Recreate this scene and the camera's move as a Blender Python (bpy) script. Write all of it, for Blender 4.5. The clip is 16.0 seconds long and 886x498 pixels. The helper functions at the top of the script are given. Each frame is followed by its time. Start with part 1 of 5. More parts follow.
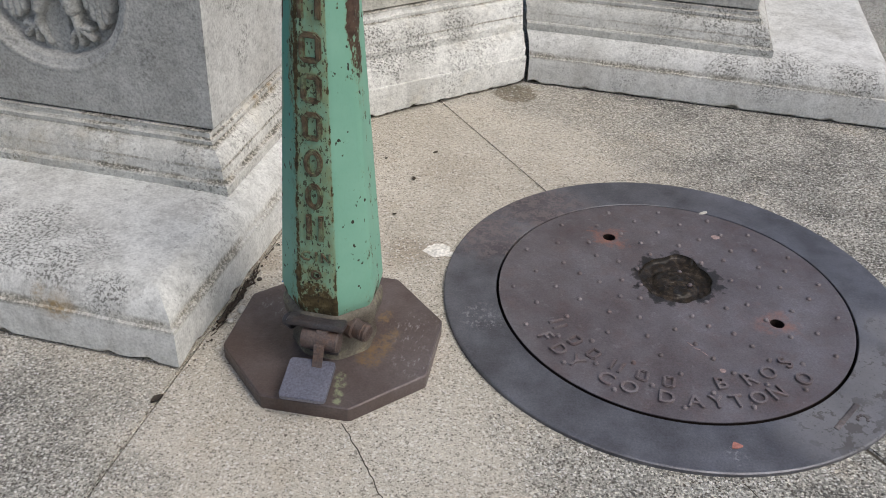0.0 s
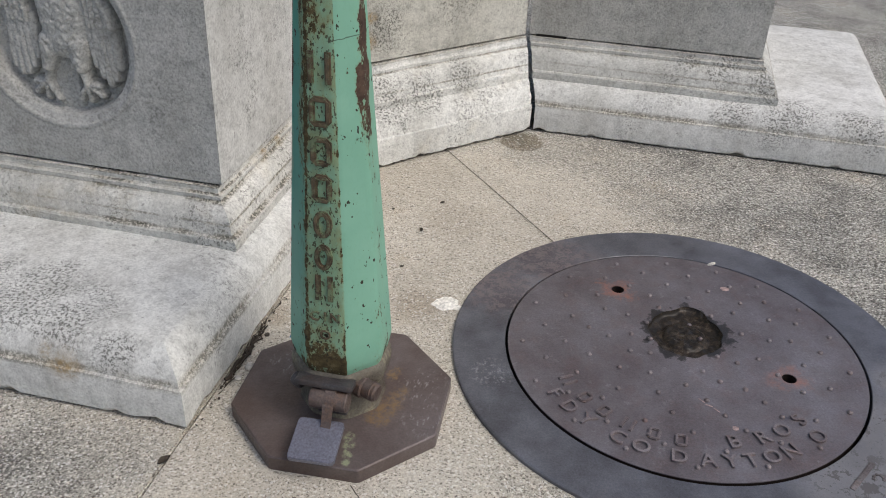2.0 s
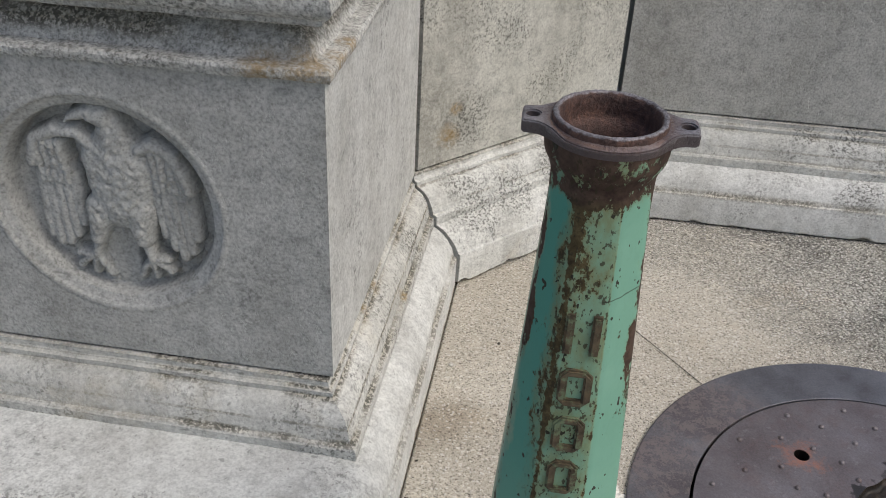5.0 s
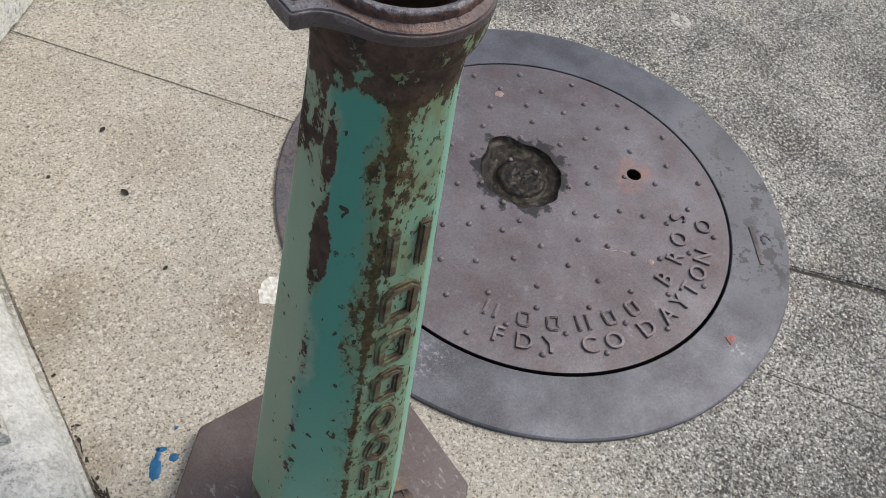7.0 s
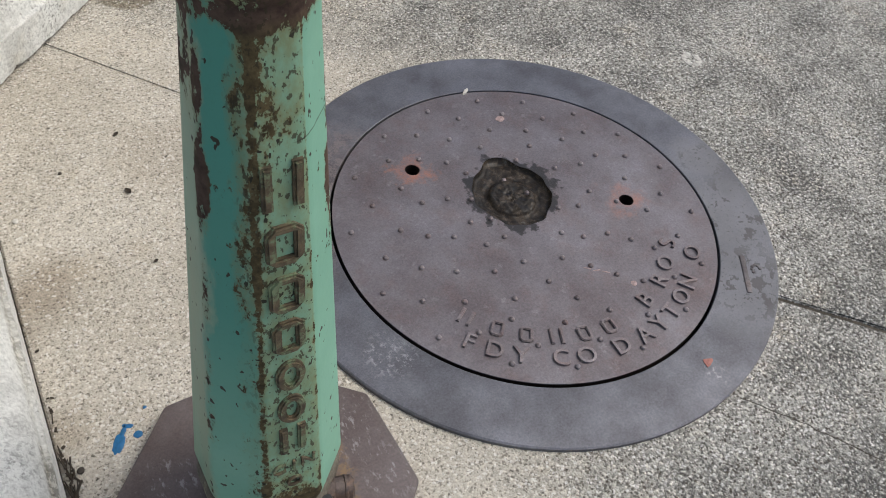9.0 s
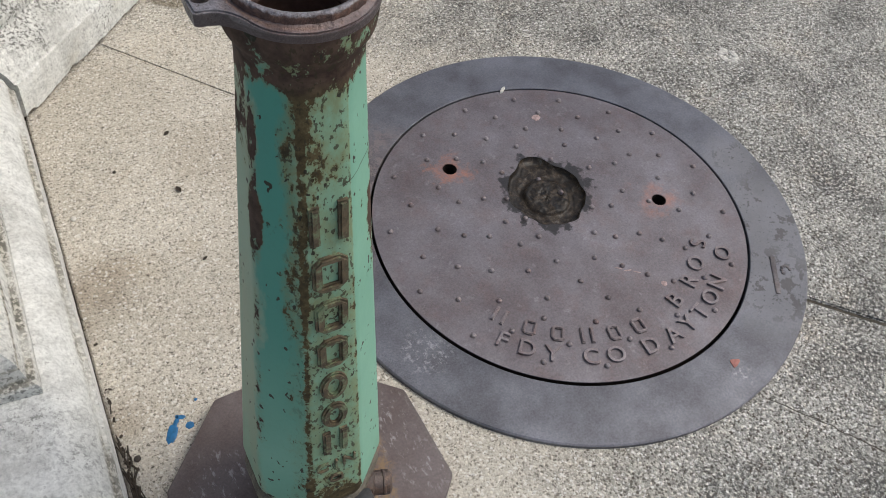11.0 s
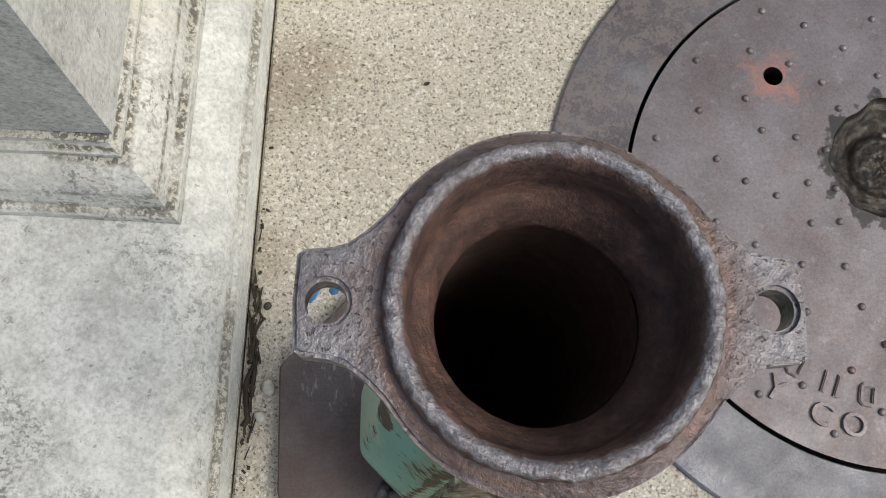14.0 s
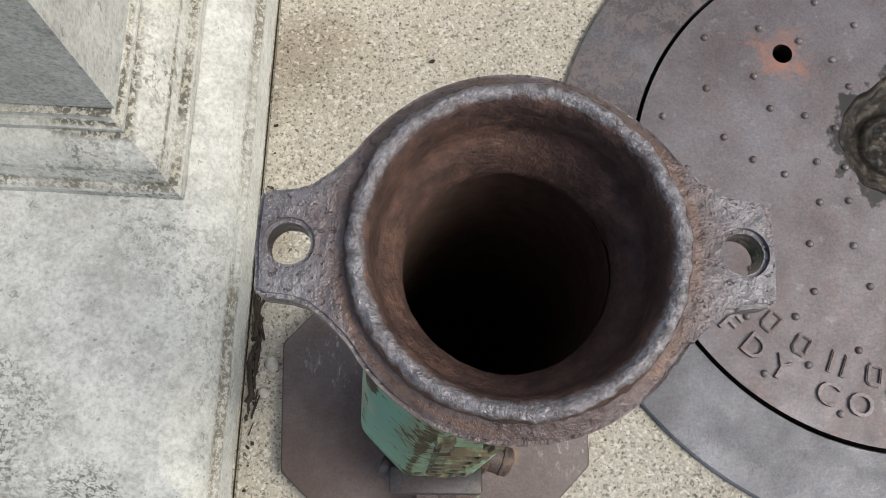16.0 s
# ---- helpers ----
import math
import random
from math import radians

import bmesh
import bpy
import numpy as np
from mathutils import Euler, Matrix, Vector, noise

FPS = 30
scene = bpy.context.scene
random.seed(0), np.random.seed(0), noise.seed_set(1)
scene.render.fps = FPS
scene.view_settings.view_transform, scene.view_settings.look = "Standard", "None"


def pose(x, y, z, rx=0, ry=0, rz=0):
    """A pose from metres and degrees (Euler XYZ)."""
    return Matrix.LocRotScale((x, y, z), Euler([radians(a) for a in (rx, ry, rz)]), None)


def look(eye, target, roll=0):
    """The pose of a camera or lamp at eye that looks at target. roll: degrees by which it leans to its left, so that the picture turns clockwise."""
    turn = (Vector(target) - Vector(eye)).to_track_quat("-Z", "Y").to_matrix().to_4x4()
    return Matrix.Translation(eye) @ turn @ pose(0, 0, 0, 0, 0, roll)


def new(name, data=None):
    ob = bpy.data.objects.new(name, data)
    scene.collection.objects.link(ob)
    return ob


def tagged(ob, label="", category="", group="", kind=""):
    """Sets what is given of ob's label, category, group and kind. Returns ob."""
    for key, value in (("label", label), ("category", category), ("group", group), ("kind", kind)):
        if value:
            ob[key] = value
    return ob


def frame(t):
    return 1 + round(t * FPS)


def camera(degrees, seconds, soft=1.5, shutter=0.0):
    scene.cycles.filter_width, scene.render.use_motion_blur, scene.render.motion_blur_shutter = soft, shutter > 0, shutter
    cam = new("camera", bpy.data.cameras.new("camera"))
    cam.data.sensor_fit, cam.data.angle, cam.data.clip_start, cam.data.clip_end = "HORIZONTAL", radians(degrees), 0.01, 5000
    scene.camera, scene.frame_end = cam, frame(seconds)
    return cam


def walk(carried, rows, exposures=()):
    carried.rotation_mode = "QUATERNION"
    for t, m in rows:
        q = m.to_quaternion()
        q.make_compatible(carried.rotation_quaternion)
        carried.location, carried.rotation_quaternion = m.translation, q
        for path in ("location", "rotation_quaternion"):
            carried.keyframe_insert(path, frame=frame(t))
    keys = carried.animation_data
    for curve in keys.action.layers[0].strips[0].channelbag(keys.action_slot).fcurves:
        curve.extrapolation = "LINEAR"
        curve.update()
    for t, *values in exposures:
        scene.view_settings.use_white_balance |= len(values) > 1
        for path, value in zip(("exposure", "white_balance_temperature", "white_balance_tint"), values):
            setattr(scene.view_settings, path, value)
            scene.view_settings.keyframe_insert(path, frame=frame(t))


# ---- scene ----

# ---------------------------------------------------------------- camera
cam = camera(53.45, 16.0, soft=0.6)
ROWS = [
    (0.0, 0.1242, 0.2215, 0.9349, 55.54, -1.99, 0.40),
    (0.5, 0.1072, 0.2411, 0.9626, 57.00, -2.46, 0.32),
    (1.0, 0.1092, 0.2589, 0.9882, 57.43, -2.36, 0.62),
    (1.5, 0.1037, 0.2477, 0.9653, 57.60, -2.23, 0.31),
    (2.0, 0.1145, 0.2449, 0.9616, 57.77, -1.70, 0.47),
    (2.5, 0.1172, 0.2544, 0.9780, 59.75, -1.27, 0.45),
    (3.0, 0.1153, 0.2682, 0.9986, 61.30, -0.84, 0.29),
    (3.2, 0.1141, 0.2678, 1.0027, 60.87, -0.81, 0.55),
    (5.3, -0.2301, 0.8541, 1.0591, 53.56, -2.41, -6.71),
    (5.5, -0.2358, 0.9562, 1.1030, 49.16, -2.75, -10.27),
    (6.0, -0.2680, 1.0488, 1.0978, 35.52, 0.91, -29.18),
    (6.5, -0.3313, 1.0984, 1.0160, 31.40, -3.47, -45.33),
    (7.0, -0.3000, 1.0628, 1.0063, 37.14, -9.06, -46.17),
    (7.5, -0.2792, 0.9663, 0.9946, 38.64, -8.98, -43.65),
    (8.0, -0.2737, 0.9177, 0.9747, 38.21, -8.40, -42.44),
    (8.5, -0.2669, 0.8937, 0.9842, 38.95, -7.20, -41.69),
    (9.0, -0.2598, 0.9133, 0.9994, 40.61, -7.16, -41.08),
    (9.2, -0.2623, 0.9224, 1.0139, 41.09, -7.31, -40.79),
    (11.3, -0.2600, 0.9199, 1.0647, 36.81, -4.53, -38.37),
    (11.5, -0.2441, 0.9253, 1.0633, 34.58, -3.51, -37.96),
    (12.0, -0.1899, 1.0649, 1.0380, 29.43, -4.06, -35.26),
    (12.5, -0.1354, 1.2221, 1.0160, 25.01, -6.59, -28.62),
    (13.0, -0.0930, 1.2523, 0.9930, 20.38, -6.03, -21.67),
    (13.5, -0.0682, 1.2620, 0.9795, 16.35, -4.17, -15.85),
    (14.0, -0.0689, 1.2707, 0.9749, 13.90, -2.95, -11.52),
    (14.5, -0.0745, 1.2749, 0.9723, 13.17, -1.86, -8.78),
    (15.0, -0.0794, 1.2690, 0.9702, 13.78, -1.53, -8.19),
    (15.5, -0.0656, 1.2631, 0.9701, 13.73, -1.67, -8.91),
    (16.0, -0.0577, 1.2568, 0.9709, 13.15, -1.97, -11.11),
]
walk(cam, [(t, pose(x, y, z, rx, ry, rz)) for t, x, y, z, rx, ry, rz in ROWS],
     exposures=[(0.0, -0.2, 6500, 10), (3.2, -0.2, 6500, 10), (5.5, -0.28, 6530, 9), (6.0, -0.26, 6530, 9), (6.5, -0.16, 6500, 8), (7.2, -0.11, 6480, 8),
                (11.5, -0.08, 6520, 8), (12.9, -0.12, 6600, 6), (13.8, 0.0, 6660, 5), (16.0, 0.0, 6660, 5)])

# ---------------------------------------------------------------- light
SUN_DIR = Vector((0.57, -0.32, 0.95)).normalized()      # towards the sun, behind thin cloud
world = bpy.data.worlds.new("world")
scene.world = world
world.use_nodes = True
wn = world.node_tree.nodes
sky = wn.new("ShaderNodeTexSky")
sky.sky_type = "NISHITA"
sky.sun_disc = False
sky.sun_elevation = math.asin(SUN_DIR.z)
sky.sun_rotation = math.atan2(SUN_DIR.x, SUN_DIR.y)
sky.air_density, sky.dust_density, sky.ozone_density = 1.0, 4.0, 0.6
world.node_tree.links.new(sky.outputs["Color"], wn["Background"].inputs["Color"])
wn["Background"].inputs["Strength"].default_value = 0.15
sun = new("sun", bpy.data.lights.new("sun", "SUN"))
sun.data.energy, sun.data.angle, sun.data.color = 1.35, radians(24), (1.0, 0.985, 0.965)
sun.matrix_world = look(SUN_DIR * 20, (0, 0, 0))


# ---------------------------------------------------------------- material helpers
class Nodes:
    """A node material with short words for the nodes that are used often."""

    def __init__(self, name, rough=0.8, metal=0.0, spec=0.5):
        self.mat = bpy.data.materials.new(name)
        self.mat.use_nodes = True
        self.t = self.mat.node_tree
        self.bsdf = self.t.nodes["Principled BSDF"]
        self.bsdf.inputs["Roughness"].default_value = rough
        self.bsdf.inputs["Metallic"].default_value = metal
        self.bsdf.inputs["Specular IOR Level"].default_value = spec
        self.co = self.t.nodes.new("ShaderNodeTexCoord").outputs["Object"]

    def link(self, a, b):
        self.t.links.new(a, b)

    def put(self, sock, v):
        if isinstance(v, bpy.types.NodeSocket):
            self.link(v, sock)
        else:
            sock.default_value = v

    def noise(self, scale, detail=4.0, rough=0.55, co=None, dist=0.0):
        n = self.t.nodes.new("ShaderNodeTexNoise")
        n.inputs["Scale"].default_value, n.inputs["Detail"].default_value = scale, detail
        n.inputs["Roughness"].default_value, n.inputs["Distortion"].default_value = rough, dist
        self.link(co or self.co, n.inputs["Vector"])
        return n.outputs["Fac"]

    def voronoi(self, scale, out="Distance", feature="F1", co=None):
        n = self.t.nodes.new("ShaderNodeTexVoronoi")
        n.feature = feature
        n.inputs["Scale"].default_value = scale
        self.link(co or self.co, n.inputs["Vector"])
        return n.outputs[out]

    def ramp(self, v, *stops):
        n = self.t.nodes.new("ShaderNodeValToRGB")
        el = n.color_ramp.elements
        while len(el) < len(stops):
            el.new(0.5)
        for e, (p, c) in zip(el, stops):
            e.position = p
            e.color = (c, c, c, 1) if isinstance(c, (int, float)) else (*c, 1)
        self.link(v, n.inputs["Fac"])
        return n.outputs["Color"]

    def mix(self, fac, a, b, mode="MIX"):
        n = self.t.nodes.new("ShaderNodeMix")
        n.data_type, n.blend_type = "RGBA", mode
        for i, v in ((0, fac), (6, a), (7, b)):
            if isinstance(v, tuple) and len(v) == 3:
                v = (*v, 1)
            self.put(n.inputs[i], v)
        return n.outputs[2]

    def math(self, op, a, b=0.0, clamp=False):
        n = self.t.nodes.new("ShaderNodeMath")
        n.operation, n.use_clamp = op, clamp
        self.put(n.inputs[0], a)
        self.put(n.inputs[1], b)
        return n.outputs[0]

    def axes(self):
        n = self.t.nodes.new("ShaderNodeSeparateXYZ")
        self.link(self.co, n.inputs[0])
        return n.outputs

    def world_co(self):
        return self.t.nodes.new("ShaderNodeNewGeometry").outputs["Position"]

    def stretch(self, sx, sy, sz, co=None):
        n = self.t.nodes.new("ShaderNodeMapping")
        n.inputs["Scale"].default_value = (sx, sy, sz)
        self.link(co or self.co, n.inputs["Vector"])
        return n.outputs[0]

    def bump(self, height, strength=0.3, distance=0.002, below=None):
        n = self.t.nodes.new("ShaderNodeBump")
        n.inputs["Strength"].default_value, n.inputs["Distance"].default_value = strength, distance
        self.link(height, n.inputs["Height"])
        if below:
            self.link(below, n.inputs["Normal"])
        self.link(n.outputs[0], self.bsdf.inputs["Normal"])
        return n.outputs[0]

    def colour(self, c):
        self.put(self.bsdf.inputs["Base Color"], (*c, 1) if isinstance(c, tuple) else c)
        return self

    def rough(self, v):
        self.put(self.bsdf.inputs["Roughness"], v)
        return self


def aggregate(name):
    """Exposed-aggregate concrete: sand-coloured paste with small light and dark pebbles, cleaner in the sheltered corner, grey and black with weather further out."""
    m = Nodes(name, 0.9, spec=0.25)
    m.co = m.world_co()

    def away(x, y, wobble, scale):
        d = m.t.nodes.new("ShaderNodeVectorMath")
        d.operation = "DISTANCE"
        m.link(m.co, d.inputs[0])
        d.inputs[1].default_value = (x, y, 0.0)
        return m.math("ADD", d.outputs["Value"], m.math("MULTIPLY", m.math("SUBTRACT", m.noise(scale, 5, 0.6), 0.5), wobble))

    open_air = m.math("MINIMUM", m.ramp(away(-0.02, 1.72, 0.55, 3.2), (0.48, 0.0), (0.90, 1.0)), m.ramp(away(-0.01, 1.10, 0.32, 3.8), (0.22, 0.0), (0.38, 1.0)))
    sand = m.ramp(m.noise(2.6, 5), (0.34, (0.460, 0.424, 0.354)), (0.66, (0.572, 0.535, 0.458)))
    worn = m.ramp(m.noise(4.5, 6, 0.65), (0.34, (0.345, 0.338, 0.302)), (0.68, (0.50, 0.484, 0.430)))
    tint = m.mix(open_air, sand, worn)
    across = m.t.nodes.new("ShaderNodeVectorMath")
    across.operation = "DOT_PRODUCT"
    m.link(m.co, across.inputs[0])
    across.inputs[1].default_value = (0.854, 0.52, 0.0)
    edge = m.math("ADD", across.outputs["Value"], m.math("MULTIPLY", m.math("SUBTRACT", m.noise(7, 5, 0.6), 0.5), 0.16))
    outer = m.math("MULTIPLY", m.math("SUBTRACT", edge, 3.59), 22.0, clamp=True)
    tint = m.mix(outer, tint, (0.56, 0.51, 0.41))
    damp = m.ramp(away(0.328, 2.298, 0.07, 14), (0.052, 1.0), (0.057, 0.0))
    tint = m.mix(m.math("MULTIPLY", damp, 0.8), tint, (0.19, 0.165, 0.115))
    for px, py, pr, strength in STAINS:
        mark = m.ramp(away(px, py, pr * 1.7, 11), (pr * 0.35, 1.0), (pr, 0.0))
        tint = m.mix(m.math("MULTIPLY", mark, strength), tint, (0.235, 0.185, 0.130))
    tan = m.ramp(m.noise(9, 4, 0.6), (0.56, 0.0), (0.72, 1.0))
    tint = m.mix(m.math("MULTIPLY", tan, 0.35), tint, (0.44, 0.37, 0.27))
    def grains(scale, *stops):
        parts = m.t.nodes.new("ShaderNodeSeparateXYZ")
        m.link(m.voronoi(scale, "Color"), parts.inputs[0])
        return m.ramp(parts.outputs[0], *stops)

    base = m.mix(m.math("ADD", 0.24, m.math("MULTIPLY", open_air, 0.76)), tint, grains(320, (0.0, 0.26), (0.18, 0.64), (0.55, 1.02), (0.8, 1.28), (1.0, 1.75)), "MULTIPLY")
    base = m.mix(1.0, base, m.ramp(m.noise(330, 3, 0.7), (0.3, 0.78), (0.7, 1.2)), "MULTIPLY")
    dark = grains(360, (0.0, 1.0), (0.105, 1.0), (0.11, 0.0))
    base = m.mix(m.math("MULTIPLY", dark, m.math("ADD", 0.50, m.math("MULTIPLY", open_air, 0.40))), base, (0.075, 0.060, 0.045))
    light = grains(310, (0.91, 0.0), (0.915, 1.0), (1.0, 1.0))
    base = m.mix(m.math("MULTIPLY", light, m.math("ADD", 0.45, m.math("MULTIPLY", open_air, 0.40))), base, (0.82, 0.805, 0.76))
    chip = m.ramp(m.noise(170, 2, 0.5), (0.665, 0.0), (0.68, 1.0))
    base = m.mix(m.math("MULTIPLY", chip, 0.8), base, (0.055, 0.045, 0.035))
    speck = m.ramp(m.noise(240, 2, 0.5), (0.645, 0.0), (0.665, 1.0))
    base = m.mix(m.math("MULTIPLY", speck, 0.62), base, (0.085, 0.062, 0.045))
    blot = m.ramp(m.noise(5.5, 7, 0.66), (0.46, 0.0), (0.62, 1.0))
    fine = m.ramp(m.noise(160, 5, 0.80), (0.46, 0.0), (0.52, 1.0))
    soil = m.math("MULTIPLY", m.math("MULTIPLY", fine, m.math("ADD", m.math("MULTIPLY", blot, 0.75), 0.25)), m.math("ADD", m.math("MULTIPLY", m.math("SUBTRACT", open_air, outer, clamp=True), 0.80), 0.12))
    base = m.mix(soil, base, (0.075, 0.074, 0.068))
    m.colour(base)
    h = m.math("ADD", m.math("MULTIPLY", m.voronoi(320, "Distance"), -1.8), m.math("MULTIPLY", m.noise(340, 3, 0.6), 1.0))
    m.bump(m.math("MULTIPLY", h, m.math("ADD", 0.35, m.math("MULTIPLY", open_air, 0.65))), 0.7, 0.0020)
    return m.mat


def limestone(name, pale, grey, lichen, rust=0.0, ledges=(), patches=(), streaks=0.34, coarse=0.0, stains=(), front=1.0, line=1.0):
    """Weathered limestone: soft blotches, faint grain, pits with black lichen specks, lichen lines on the moulding's ledges,
    dark speckled patches (x, y, z, radius) and ochre stains of the same form; line is the strength of the lines, front thins them on the face turned to -y."""
    m = Nodes(name, 0.88, spec=0.25)
    tone = m.ramp(m.noise(4.0, 6, 0.6), (0.3, grey), (0.7, pale))
    grain = m.ramp(m.noise(210, 3, 0.7), (0.30, 0.74 - 0.38 * coarse), (0.50, 1.0), (0.70, 1.15 + 0.28 * coarse))
    base = m.mix(1.0, tone, grain, "MULTIPLY")
    mottle = m.ramp(m.noise(42, 6, 0.76), (0.32, 0.72), (0.5, 1.0), (0.68, 1.13))
    pit = m.ramp(m.noise(105, 3, 0.55), (0.665, 0.0), (0.685, 1.0))
    base = m.mix(1.0, base, mottle, "MULTIPLY")
    base = m.mix(m.math("MULTIPLY", pit, 0.5), base, (0.10, 0.097, 0.085))
    streak = m.ramp(m.noise(11.0, 3, 0.5, m.stretch(1.0, 1.0, 0.22)), (0.47, 0.0), (0.70, 1.0))
    ragged = m.ramp(m.noise(120, 5, 0.75), (0.38, 0.25), (0.58, 1.0))
    base = m.mix(m.math("MULTIPLY", m.math("MULTIPLY", streak, ragged), streaks), base, (0.22, 0.21, 0.18))

    def near_to(spots, wobble):
        total = None
        for px, py, pz, pr in spots:
            d = m.t.nodes.new("ShaderNodeVectorMath")
            d.operation = "DISTANCE"
            m.link(m.co, d.inputs[0])
            d.inputs[1].default_value = (px, py, pz)
            far = m.math("ADD", d.outputs["Value"], m.math("MULTIPLY", m.math("SUBTRACT", m.noise(13, 5, 0.65), 0.5), pr * wobble))
            k = m.math("SUBTRACT", 1.6, m.math("MULTIPLY", far, 1.6 / pr), clamp=True)
            total = k if total is None else m.math("MAXIMUM", total, k)
        return total

    area = m.ramp(m.noise(6.5, 5, 0.6), (0.60 - 0.25 * lichen, 0.0), (0.78 - 0.2 * lichen, 1.0))
    dots = m.ramp(m.noise(135, 4, 0.80), (0.53, 0.0), (0.57, 1.0))
    spots = m.math("MULTIPLY", area, dots)
    if patches:
        thick = m.ramp(m.noise(190, 4, 0.76), (0.515, 0.0), (0.55, 1.0))
        cloud = near_to(patches, 2.2)
        heavy = m.math("MULTIPLY", cloud, thick)
        base = m.mix(m.math("MULTIPLY", cloud, 0.10), base, (0.25, 0.245, 0.225))
    if ledges:
        x, y, z = m.axes()
        near = None
        for at, wide in ledges:
            k = m.math("SUBTRACT", 1.0, m.math("DIVIDE", m.math("ABSOLUTE", m.math("SUBTRACT", z, at)), wide), clamp=True)
            near = k if near is None else m.math("MAXIMUM", near, k)
        broken = m.ramp(m.noise(9, 4, 0.6), (0.36, 0.10 * line), (0.54, line))
        if front < 1.0:
            flank = m.math("MULTIPLY", m.math("ADD", x, y), 60.0, clamp=True)
            broken = m.math("MULTIPLY", broken, m.math("ADD", front, m.math("MULTIPLY", flank, 1.0 - front)))
        tufts = m.ramp(m.noise(165, 4, 0.76), (0.47, 0.0), (0.51, 1.0))
        base = m.mix(m.math("MULTIPLY", m.math("MULTIPLY", near, broken), 0.40), base, (0.36, 0.285, 0.150))
        rows = m.math("MULTIPLY", m.math("MULTIPLY", m.math("MULTIPLY", near, 1.6, clamp=True), broken), tufts)
        spots = m.math("MAXIMUM", spots, rows)
    base = m.mix(m.math("MULTIPLY", spots, 0.50 + 0.45 * lichen), base, (0.06, 0.058, 0.048))
    if patches:
        base = m.mix(m.math("MULTIPLY", heavy, 0.80), base, (0.075, 0.072, 0.062))
    if rust:
        run = m.ramp(m.noise(11, 4, 0.6), (0.58, 0.0), (0.72, 1.0))
        base = m.mix(m.math("MULTIPLY", run, rust), base, (0.40, 0.31, 0.15))
    if stains:
        tufted = m.ramp(m.noise(90, 5, 0.75), (0.36, 0.1), (0.56, 1.0))
        base = m.mix(m.math("MULTIPLY", m.math("MULTIPLY", near_to(stains, 1.6), tufted), 0.7), base, (0.30, 0.20, 0.075))
    m.colour(base)
    h = m.math("ADD", m.noise(260, 4, 0.7), m.math("MULTIPLY", m.ramp(m.noise(85, 3, 0.6), (0.3, 0.0), (0.42, 1.0)), 0.9))
    m.bump(h, 0.34 + 0.5 * coarse, 0.0014)
    return m.mat


def iron(name, base, bare, rust, rough=0.5, metal=0.35, rusty=0.4, pits=0.4, local=False):
    """Old cast iron: brown skin, bare grey rubs, rust blooms and a cast, pitted grain."""
    m = Nodes(name, rough, metal)
    if not local:
        m.co = m.world_co()
    c = m.mix(m.ramp(m.noise(9, 6, 0.65), (0.38, 0.0), (0.66, 1.0)), base, bare)
    c = m.mix(m.math("MULTIPLY", m.ramp(m.noise(24, 6, 0.7), (0.52, 0.0), (0.70, 1.0)), rusty), c, rust)
    c = m.mix(1.0, c, m.ramp(m.noise(300, 3, 0.7), (0.25, 0.65), (0.75, 1.3)), "MULTIPLY")
    m.colour(c)
    m.rough(m.ramp(m.noise(40, 5, 0.6), (0.3, rough - 0.12), (0.7, rough + 0.14)))
    m.bump(m.math("ADD", m.noise(420, 4, 0.7), m.math("MULTIPLY", m.noise(110, 4, 0.65), 1.2)), pits, 0.0012)
    return m.mat


